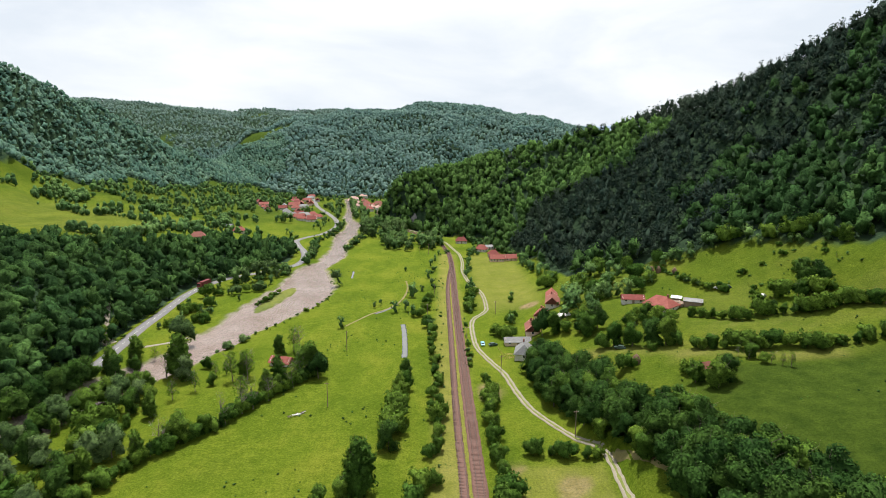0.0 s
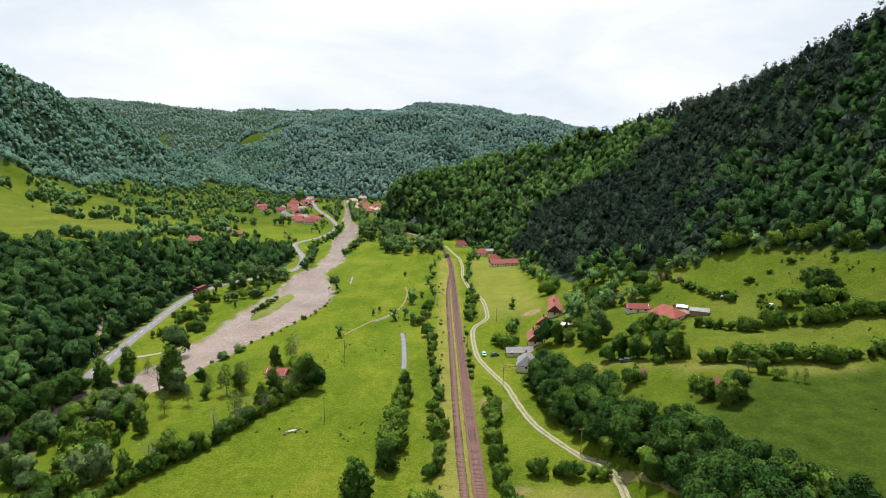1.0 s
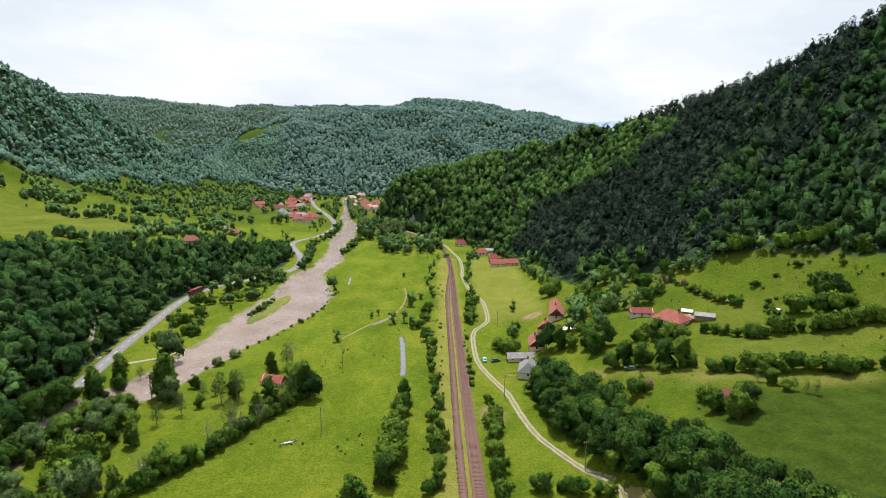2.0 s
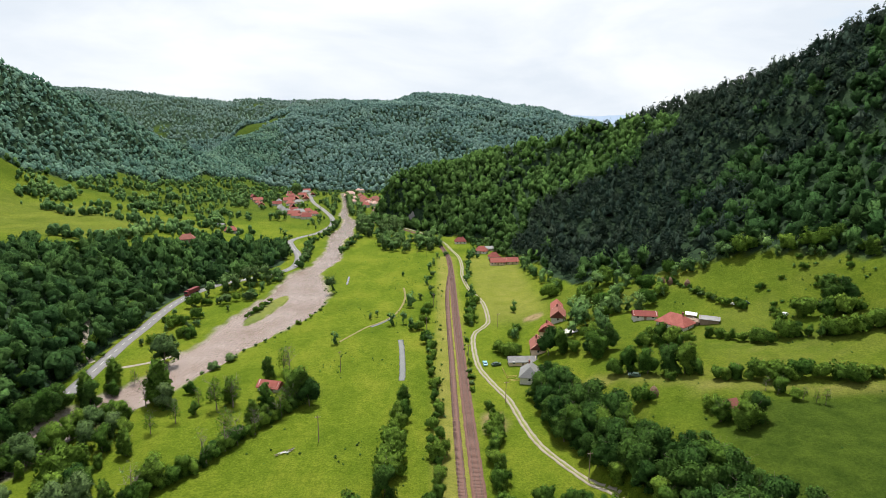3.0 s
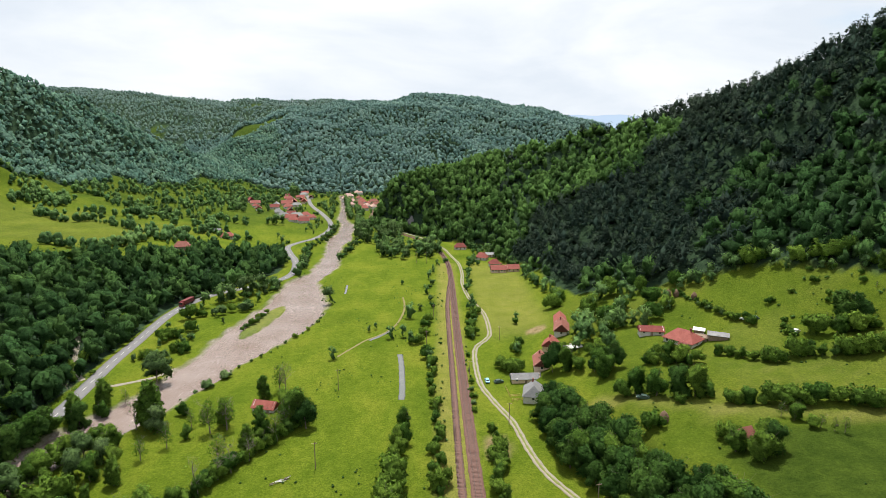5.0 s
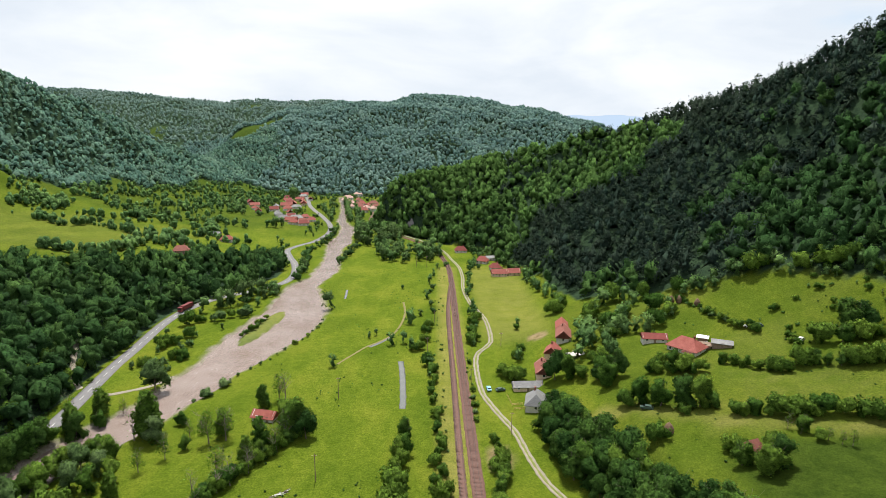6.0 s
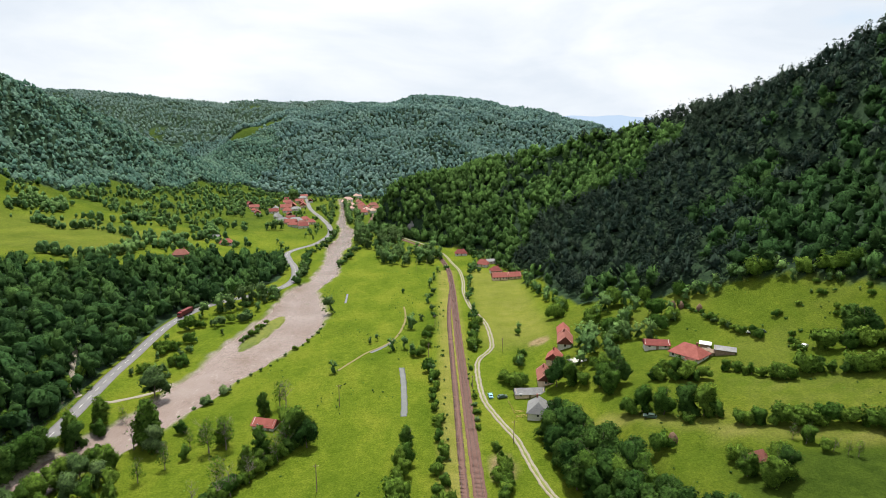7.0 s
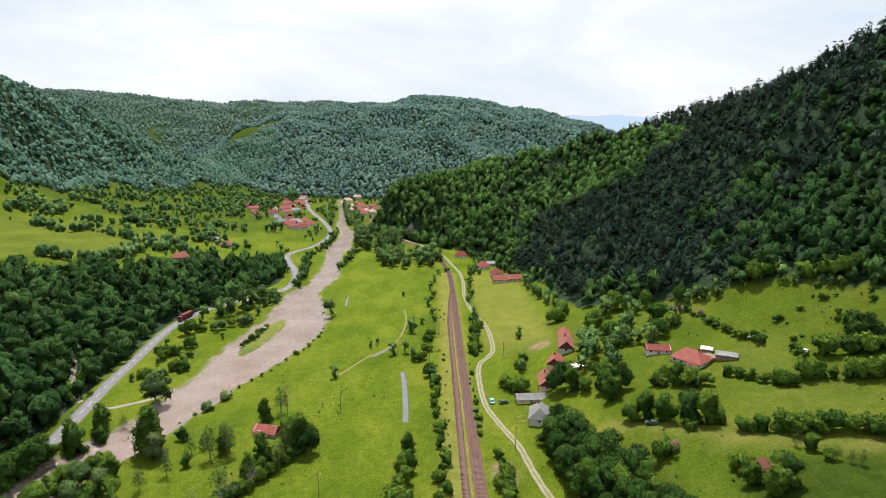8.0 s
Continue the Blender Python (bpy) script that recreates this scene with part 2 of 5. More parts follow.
LEFT = [
    (60, (-158, 0), (-172, 12), (-200, 28), (-250, 55), (-330, 95), (-480, 170), (-600, 190)),
    (230, (-150, 0), (-162, 8), (-190, 20), (-235, 36), (-300, 60), (-430, 150), (-560, 190)),
    (350, (-160, 0), (-178, 9), (-205, 20), (-240, 29), (-300, 36), (-440, 120), (-550, 202)),
    (450, (-138, 0), (-165, 10), (-195, 19), (-260, 27), (-340, 34), (-470, 118), (-560, 204)),
    (560, (-150, 0), (-190, 6), (-240, 14), (-300, 24), (-380, 38), (-490, 121), (-560, 204)),
    (700, (-165, 0), (-220, 5), (-290, 14), (-366, 26), (-430, 55), (-480, 122), (-530, 192)),
    (850, (-230, 0), (-290, 6), (-340, 14), (-400, 32), (-450, 72), (-490, 118), (-525, 160)),
    (930, (-250, 0), (-290, 4), (-340, 12), (-400, 34), (-440, 66), (-480, 102), (-525, 146)),
    (1000, (-260, 0), (-290, 4), (-330, 12), (-380, 32), (-420, 54), (-460, 84), (-508, 123)),
    (1080, (-270, 0), (-300, 5), (-340, 16), (-390, 36), (-430, 60), (-476, 86), (-560, 90)),
    (1150, (-280, 0), (-310, 8), (-350, 22), (-390, 40), (-431, 56), (-500, 62), (-600, 60)),
    (1230, (-330, 0), (-360, 3), (-400, 8), (-450, 15), (-500, 22), (-560, 30), (-640, 45)),
    (1350, (-380, 0), (-420, 5), (-470, 14), (-520, 26), (-580, 38), (-640, 48), (-720, 60)),
]
BANK_Y = (60, 140, 170, 194, 204, 222, 237, 257, 275, 293, 316, 338, 360, 388, 412, 423, 437, 457, 491, 546, 580, 620, 654, 680, 715, 800, 900, 1000)
BANK_R = (-134, -128, -124, -118, -111.6, -103.2, -99, -93, -87, -79, -71.8, -68.7, -70.5, -79.4, -87.3, -86, -84.8, -80.7, -85.8, -92.4, -88.2, -94.7, -94, -103, -116, -129, -145, -165)
BANK_L = (-146, -141, -137, -134, -132.5, -123.7, -118.5, -115.7, -111, -112, -110.5, -107, -104, -105, -105, -101.5, -95.5, -96.5, -96.7, -104.5, -109, -106.2, -110, -113, -124.5, -134, -150, -170)


def side(x, y, sections, sign):
    """Height of one valley side at arrays x, y."""
    ys = np.array([s[0] for s in sections], float)
    xs = np.array([[p[0] for p in s[1:]] for s in sections], float)
    zs = np.array([[p[1] for p in s[1:]] for s in sections], float)
    yc = np.clip(y, ys[0], ys[-1])
    i = np.clip(np.searchsorted(ys, yc) - 1, 0, len(ys) - 2)
    f = (yc - ys[i]) / (ys[i + 1] - ys[i])
    f = (f * f * (3 - 2 * f) + f) / 2
    px = xs[i] * (1 - f)[:, None] + xs[i + 1] * f[:, None]
    pz = zs[i] * (1 - f)[:, None] + zs[i + 1] * f[:, None]
    u, px = x * sign, px * sign
    z = np.zeros_like(x)
    for k in range(px.shape[1] - 1):
        g = np.clip((u - px[:, k]) / (px[:, k + 1] - px[:, k]), 0, 1)
        z += g * (pz[:, k + 1] - pz[:, k])
    return z


def wave(x, y, size, seed):
    """Smooth noise from a few crossed waves, about -1 to 1."""
    r = np.random.RandomState(seed)
    z = np.zeros_like(x)
    for _ in range(6):
        a, p, s = r.uniform(0, 2 * np.pi), r.uniform(0, 6.28), r.uniform(0.7, 1.5)
        z += np.sin((x * np.cos(a) + y * np.sin(a)) * 6.28 * s / size + p)
    return z / 3


def smooth(v, a, b):
    t = np.clip((v - a) / (b - a), 0, 1)
    return t * t * (3 - 2 * t)


def height(x, y):
    """Ground height at arrays x, y."""
    x, y = np.atleast_1d(np.asarray(x, float)), np.atleast_1d(np.asarray(y, float))
    zr, zl = side(x, y, RIGHT, 1), side(x, y, LEFT, -1)
    zr, zl = zr - 9 * smooth(zr, 30, 90), zl - 9 * smooth(zl, 30, 90)
    zl *= 1 - smooth(y, 1350, 1600)
    zr *= 1 - smooth(y, 900, 1200)
    mid = np.interp(x, (-760, -562, -536, -419, -300, -173, -40, 109, 255, 376, 490, 700, 1000), (34, 40, 76, 161, 173, 188, 204, 191, 162, 129, 92, 82, 112))
    front = np.interp(x, (-700, -400, -100, 200, 600), (1250, 1080, 1010, 1000, 1000))
    back = np.interp(x, (-562, -419, -173, 109, 376, 490), (1500, 1650, 1730, 1720, 1650, 1600))
    g = np.clip((y - front) / (back - front), 0, 1.0)
    zm = mid * np.sin(g * np.pi / 2) ** 0.92 * (1 - 0.5 * smooth(y, 1800, 2300))
    far = np.interp(x, (-2200, -1374, -1177, -979, -817, -723, -586, -378, 0, 500, 900, 1300), (298, 270, 254, 234, 218, 232, 220, 226, 170, 110, 100, 90))
    zf = far * smooth(y, 1500, 2350) ** 0.8
    # spurs and gullies run down the slopes
    zl = zl + 6 * smooth(zl, 35, 80) * (1 - 0.7 * smooth(zl, 130, 170)) * (1 - 2 * np.abs(np.sin(np.pi * (y - 0.4 * x + 14 * wave(x, y, 170, 7)) / 84)))
    zm = zm + 8 * smooth(zm, 20, 60) * (1 - 0.8 * smooth(zm, 140, 180)) * (1 - 2 * np.abs(np.sin(np.pi * (x + 0.35 * y + 24 * wave(x, y, 260, 8)) / 150)))
    z = np.maximum(np.maximum(zr, zl), np.maximum(zm, zf))
    rough = smooth(z, 25, 90)
    z = z + rough * (5 * wave(x, y, 130, 1) + 2.5 * wave(x, y, 55, 2)) + smooth(z, 3, 20) * 0.8 * wave(x, y, 40, 3)
    z = z + smooth(zm, 20, 120) * smooth(y, 1050, 1250) * 9 * wave(x, y, 260, 4)
    z = z + 0.25 * wave(x, y, 60, 5) * (1 - smooth(z, 2, 10))
    # the river's bed and its island
    bl, br = np.interp(y, BANK_Y, BANK_L), np.interp(y, BANK_Y, BANK_R)
    jag = 1.3 * wave(x, y, 17, 6)
    inside = np.minimum(x - bl + jag, br - x + jag)
    bed = smooth(inside, -1.5, 2.0) * (y < 1000)
    z = z * (1 - bed) - 2.2 * bed
    u, v = (x + 98.2) * 0.993 - (y - 328) * 0.12, (x + 98.2) * 0.12 + (y - 328) * 0.993
    isle = 1 - smooth((u / 6.6) ** 2 + (v / 34) ** 2, 0.5, 1.1)
    z = np.maximum(z, -2.2 + isle * 2.0)
    return z


def ground_z(x, y):
    return float(height(x, y)[0])

# ---------------------------------------------------------------- ground, river, ways
ROAD = [(-150, 60), (-149, 140), (-144.4, 174), (-141, 187), (-138.5, 205), (-140.6, 227), (-143.5, 246), (-146.8, 269), (-149, 292), (-151.6, 315), (-152.8, 335), (-151, 356),
        (-143, 377), (-127, 395), (-112.5, 414), (-109, 438), (-116.6, 474), (-129, 505), (-138, 533), (-134.5, 553), (-123, 580), (-118.5, 628), (-128, 684), (-150, 752), (-187, 854), (-214, 955), (-230, 1010)]
RAIL = [(10.5, 40), (9.8, 120), (9.4, 150), (8.6, 200), (7.9, 250), (7.2, 310), (6.9, 368), (6.6, 414), (5.2, 462), (1.5, 497), (-4, 528), (-14, 556), (-28, 585), (-48, 618), (-72, 650), (-84, 700), (-90, 800)]
SIDING = [(5.9, 40), (5.5, 132), (4.8, 161), (4.2, 200), (3.7, 255), (3.1, 313), (3.0, 350), (4.2, 385), (6.4, 425)]
PATH = [(46, 60), (46.6, 132), (47, 145), (45.7, 155), (40.6, 162), (34.7, 172), (29.9, 182), (26.8, 195), (24.4, 211), (22.8, 217), (18.2, 231), (14.7, 246), (14.2, 272), (16, 286), (21.3, 296), (24, 307),
        (23.4, 339), (17.1, 368), (14, 404), (14.9, 435), (13.2, 470), (8, 498), (2, 530), (-7, 556), (-21, 587), (-40, 618)]


def spline(points, step):
    """Evenly spaced points and headings along a rounded line."""
    p = np.array(points, float)
    q = np.vstack([2 * p[0] - p[1], p, 2 * p[-1] - p[-2]])
    out = []
    for i in range(1, len(q) - 2):
        a, b, c, d = q[i - 1], q[i], q[i + 1], q[i + 2]
        for t in np.linspace(0, 1, 24, endpoint=False):
            out.append(0.5 * (2 * b + (c - a) * t + (2 * a - 5 * b + 4 * c - d) * t * t + (3 * b - a - 3 * c + d) * t ** 3))
    out = np.array(out + [p[-1]])
    s = np.concatenate([[0], np.cumsum(np.hypot(*np.diff(out, axis=0).T))])
    at = np.arange(0, s[-1], step)
    xy = np.stack([np.interp(at, s, out[:, 0]), np.interp(at, s, out[:, 1])], 1)
    h = np.gradient(xy, axis=0)
    return xy, h / np.linalg.norm(h, axis=1)[:, None]


def distance_to(x, y, points):
    """Distance of arrays x, y from a rounded line."""
    xy, _ = spline(points, 4.0)
    best = np.full(x.shape, 1e9)
    for k in range(0, len(xy)):
        best = np.minimum(best, np.hypot(x - xy[k, 0], y - xy[k, 1]))
    return best


def mesh_object(name, verts, faces, mat, parent=None, smooth_faces=False):
    me = bpy.data.meshes.new(name)
    me.from_pydata([tuple(v) for v in verts], [], [tuple(f) for f in faces])
    me.materials.append(mat)
    if smooth_faces:
        me.shade_smooth()
    ob = new(name, me)
    ob.parent = parent
    return ob


def part(name, bm, mat, parent=None, label=""):
    me = bpy.data.meshes.new(name)
    bm.to_mesh(me)
    bm.free()
    me.materials.append(mat)
    ob = new(name, me)
    ob.parent = parent
    return tagged(ob, label) if label else ob


def ribbon(name, points, half, lift, mat, step=2.0, across=3, crown=0.0, offset=0.0, wobble=0.0, parent=None, skirt=0.25):
    """A strip of ground cover that follows the land, with turned-down edges."""
    xy, h = spline(points, step)
    side_v = np.stack([h[:, 1], -h[:, 0]], 1)
    verts, faces, n = [], [], across + 3
    for i in range(len(xy)):
        w = half * (1 + wobble * math.sin(i * 1.7) * math.sin(i * 0.61 + half))
        us = np.concatenate([[-1.0], np.linspace(-1, 1, across + 1), [1.0]])
        for j, u in enumerate(us):
            p = xy[i] + side_v[i] * (offset + u * w)
            z = DECK(p[0], p[1]) + lift + crown * (1 - u * u) - (skirt if j in (0, n - 1) else 0)
            verts.append((p[0], p[1], z))
    for i in range(len(xy) - 1):
        for j in range(n - 1):
            a = i * n + j
            faces.append((a, a + 1, a + n + 1, a + n))
    return mesh_object(name, verts, faces, mat, parent, True)


GX = np.concatenate([np.linspace(-4200, -1500, 16), np.linspace(-1440, -620, 30), np.linspace(-600, -215, 64), np.arange(-210, -60, 2.0), np.arange(-60, 130, 2.4), np.linspace(132, 420, 56), np.linspace(440, 1500, 40), np.linspace(1600, 4200, 14)])
GY = np.concatenate([np.linspace(-3000, 40, 16), np.arange(60, 480, 2.5), np.linspace(484, 760, 78), np.linspace(768, 1800, 74), np.linspace(1830, 2600, 36), np.linspace(2700, 4600, 30)])
gx, gy = np.meshgrid(GX, GY)
fx, fy = gx.ravel(), gy.ravel()
sel = (fx > -240) & (fx < 120) & (fy > 40) & (fy < 1020)
fz = height(fx, fy)
# the ways lie level across on low beds
for line, level, inner, outer in ((ROAD, 0.9, 4.5, 9.0), (RAIL, 0.35, 3.0, 6.0), (PATH, 0.0, 1.6, 4.0)):
    dist = np.full(fx.shape, 1e9)
    dist[sel] = distance_to(fx[sel], fy[sel], line)
    k = 1 - smooth(dist, inner, outer)
    fz = np.where(fz > -1.0, fz * (1 - k) + (np.minimum(fz, 3.0) * 0.4 + level) * k, fz)


def DECK(x, y):
    """Height of the finished ground sheet."""
    i = min(max(int(np.searchsorted(GX, x)) - 1, 0), len(GX) - 2)
    j = min(max(int(np.searchsorted(GY, y)) - 1, 0), len(GY) - 2)
    u, v = (x - GX[i]) / (GX[i + 1] - GX[i]), (y - GY[j]) / (GY[j + 1] - GY[j])
    q = FZ[j:j + 2, i:i + 2]
    return float(q[0, 0] * (1 - u) * (1 - v) + q[0, 1] * u * (1 - v) + q[1, 0] * (1 - u) * v + q[1, 1] * u * v)


FZ = fz.reshape(gx.shape)


# where woods stand
def wood_right(x, y):
    edge = np.interp(y, (60, 180, 229, 268, 291, 306, 326, 344, 379, 434, 484, 541, 565, 590, 640, 665, 720, 900),
                     (205, 192, 180, 165, 140, 114, 93, 78, 69, 63, 50, 28, 4, -14, -56, -84, -72, -70))
    return (x > edge + 4 * wave(x, y, 30, 11)) & (y < 1150)


def wood_left(x, y):
    top = np.interp(y, (60, 300, 335, 360, 390, 420, 460, 500, 520), (-320, -290, -262, -232, -212, -192, -176, -150, -140))
    foot = np.interp(y, (60, 174, 205, 246, 292, 335, 356, 377, 400, 440, 474, 505), (-158, -151, -146.5, -149.5, -154.5, -157.5, -155.5, -148, -136, -120, -125, -135))
    return (x < foot) & (x > top + 5 * wave(x, y, 40, 12)) & (y < 512)


def wood_upper_left(x, y):
    edge = np.interp(y, (60, 330, 450, 560, 700, 850, 930, 1000, 1080, 1150, 1230, 1500), (-330, -400, -425, -425, -415, -400, -385, -365, -340, -325, -330, -420))
    return x < edge + 14 * wave(x, y, 90, 13)


def wood_mid(x, y):
    front = np.interp(x, (-700, -400, -100, 200, 600), (1250, 1080, 1005, 1000, 1000))
    return y > front + 12 * wave(x, y, 80, 14)


def clearing(x, y):
    u, v = (x + 434) * 0.6 + (y - 1440) * 0.8, (x + 434) * 0.8 - (y - 1440) * 0.6
    a = (u / 95) ** 2 + (v / 34) ** 2
    return a < 1 + 0.3 * wave(x, y, 60, 15)


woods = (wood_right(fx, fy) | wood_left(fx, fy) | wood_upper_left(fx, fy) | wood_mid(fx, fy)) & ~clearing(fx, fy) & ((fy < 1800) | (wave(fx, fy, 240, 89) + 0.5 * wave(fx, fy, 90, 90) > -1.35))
bl, br = np.interp(fy, BANK_Y, BANK_L), np.interp(fy, BANK_Y, BANK_R)
bank = np.minimum(fx - bl, br - fx)
gravel = smooth(bank + 1.2 * wave(fx, fy, 14, 21), -2.5, 0.0) * (fy < 1000)
gravel = np.where((fx > -108) & (fx < -88) & (fy > 294) & (fy < 362) & (fz > -0.9), 0.15, gravel)
field = smooth(fx, 16, 24) * (1 - smooth(fx, 50, 62)) * smooth(fy, 285, 320) * (1 - smooth(fy, 455, 480))
rail_dry = 1 - smooth(np.abs(fx - 3.5), 4, 9)
rail_dry = np.where((fy < 470) & (fy > 40), rail_dry, 0)
slope_dry = smooth(fx, 52, 66) * (1 - smooth(fx, 150, 180)) * smooth(wave(fx, fy, 55, 22) + 0.4 * wave(fx, fy, 18, 23), 0.1, 1.0) * (fy < 330)
plot = smooth(fx, 18, 20) * (1 - smooth(fx, 44, 46)) * smooth(fy, 100, 104) * (1 - smooth(fy, 146, 148))
band = 1 - smooth(distance_to(fx, fy, [(54, 208), (66, 197), (80, 185), (95, 178), (125, 171)]) + 1.5 * wave(fx, fy, 13, 26), 2.0, 6.0)
pasture = smooth(fx, 90, 100) * (1 - smooth(fx, 165, 180)) * smooth(fy, 186, 192) * (1 - smooth(fy, 212, 224)) * (0.5 + 0.4 * wave(fx, fy, 9, 27))
left_dry = smooth(-fx, 215, 240) * (1 - smooth(-fx, 360, 400)) * smooth(fy, 380, 420) * (1 - smooth(fy, 520, 580)) * 0.3
dry = np.clip(0.55 * field + 0.8 * rail_dry + 0.25 * slope_dry + 0.75 * band + 0.5 * pasture + 0.55 * plot + left_dry, 0, 1) * (0.9 + 0.12 * wave(fx, fy, 31, 24))
# first term paints cloud shade on the lower right slope; the rest is grass tone
lush_shade = np.clip(smooth(fx, 66, 84) * (1 - smooth(fy, 160, 174)) * 0.95 + smooth(fy, 1150, 1400) * 0.7 + smooth(fx, 52, 60) * (1 - smooth(fy, 330, 345)) * 0.35 + 0.4 * smooth(fy, 560, 680) * (fx < 0) + 0.38 * smooth(-fx, 190, 230) * smooth(fy, 340, 400) * (0.8 + 0.3 * wave(fx, fy, 50, 28)), 0, 1)
soil = np.clip(0.55 * smooth(wave(fx, fy, 16, 25), 0.35, 0.9) * plot + (1 - smooth(np.hypot((fx - 17) / 5, (fy - 196) / 9), 0.6, 1.1)) * 0.7
               + (1 - smooth(np.hypot((fx - 47) / 6, (fy - 302) / 6), 0.6, 1.0)) * 0.8 + (1 - smooth(np.hypot((fx + 132) / 7, (fy - 160) / 14), 0.6, 1.1)) * 0.8, 0, 1)
nx, ny = len(GX), len(GY)
idx = np.arange(nx * ny).reshape(ny, nx)
quads = np.stack([idx[:-1, :-1], idx[:-1, 1:], idx[1:, 1:], idx[1:, :-1]], -1).reshape(-1, 4)


def grid_mesh(name, co, quads, mat):
    me = bpy.data.meshes.new(name)
    me.vertices.add(len(co))
    me.vertices.foreach_set("co", np.asarray(co, np.float32).ravel())
    k = quads.shape[1]
    me.loops.add(quads.size)
    me.loops.foreach_set("vertex_index", quads.ravel().astype(np.int32))
    me.polygons.add(len(quads))
    me.polygons.foreach_set("loop_start", np.arange(0, quads.size, k, dtype=np.int32))
    me.update(calc_edges=True)
    me.materials.append(mat)
    return me


gme = grid_mesh("ground", np.stack([fx, fy, fz], 1), quads, M_GROUND)
for key, values in (("dry", dry), ("lush_shade", lush_shade), ("soil", soil), ("wood", woods * 1.0), ("gravel", gravel)):
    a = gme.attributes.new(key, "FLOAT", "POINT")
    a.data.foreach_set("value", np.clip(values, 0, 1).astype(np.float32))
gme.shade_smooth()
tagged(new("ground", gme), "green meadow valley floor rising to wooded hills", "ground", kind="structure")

# the river's surface
ry_ = np.arange(60, 1000, 4.0)
rl, rr = np.interp(ry_, BANK_Y, BANK_L) - 4, np.interp(ry_, BANK_Y, BANK_R) + 4
wv = np.stack([np.stack([rl + (rr - rl) * k / 8, ry_, np.full_like(ry_, -0.85)], 1) for k in range(9)], 1).reshape(-1, 3)
wi = np.arange(len(wv)).reshape(len(ry_), 9)
wq = np.stack([wi[:-1, :-1], wi[:-1, 1:], wi[1:, 1:], wi[1:, :-1]], -1).reshape(-1, 4)
river = tagged(new("water", grid_mesh("water", wv, wq, M_WATER)), "muddy brown river with broken rippled surface", "river", kind="structure")

road = tagged(ribbon("road", ROAD, 3.0, 0.08, M_ASPHALT, 2.0, 4, 0.05), "grey two-lane asphalt road along the river", "road", kind="structure")
path = tagged(ribbon("dirt_road", PATH, 1.2, 0.16, M_TRACK, 1.5, 4, 0.0, wobble=0.15), "pale gravel farm track beside the railway", "track", kind="structure")
tagged(ribbon("railway_bed", RAIL, 2.0, 0.22, M_BALLAST, 2.0, 4, 0.05, wobble=0.08, skirt=0.5), "rust-brown ballast bed of the main track", "railway", kind="structure")
tagged(ribbon("siding_bed", SIDING, 1.05, 0.20, M_BALLAST, 2.0, 4, 0.03, wobble=0.15, skirt=0.4), "rusty overgrown ballast bed of a siding", "railway", kind="structure")

# ---------------------------------------------------------------- plants
def lumps(kind, r):
    """Centres and radii of the clumps that make one crown of unit height (crown only, 0..1 up)."""
    out = []
    if kind == "round":
        for _ in range(15):
            a, u = r.uniform(0, 6.28), r.uniform(0.06, 0.88)
            w = 0.31 * math.sin(math.pi * min(1, u * 0.82 + 0.20)) ** 0.7
            out.append((w * r.uniform(0.2, 1) * math.cos(a), w * r.uniform(0.2, 1) * math.sin(a), u, r.uniform(0.12, 0.21)))
    elif kind == "tall":
        for k in range(24):
            a, u = k * 2.4 + r.uniform(-0.5, 0.5), 0.06 + 0.88 * (k + r.uniform(0, 1)) / 24
            w = 0.18 * math.sin(math.pi * min(1, u * 0.78 + 0.22)) ** 0.8 * r.uniform(0.5, 1.1)
            out.append((w * math.cos(a), w * math.sin(a), u, r.uniform(0.08, 0.13) * (1.15 - 0.45 * u)))
    elif kind == "bush":
        for _ in range(11):
            a, d = r.uniform(0, 6.28), r.uniform(0, 0.55)
            out.append((d * math.cos(a), d * math.sin(a), r.uniform(0.25, 0.72), r.uniform(0.22, 0.34)))
    elif kind == "spruce":
        for k in range(22):
            u = k / 22
            a, w = r.uniform(0, 6.28), 0.19 * (1 - u) + 0.01
            out.append((w * math.cos(a) * 0.75, w * math.sin(a) * 0.75, u + 0.04, 0.12 * (1 - u) + 0.035))
    elif kind == "pine":
        for _ in range(12):
            a, u = r.uniform(0, 6.28), r.uniform(0.12, 0.95)
            w = 0.24 * (1.05 - u) + 0.04
            out.append((w * math.cos(a), w * math.sin(a), u, r.uniform(0.07, 0.13)))
    return np.array(out)


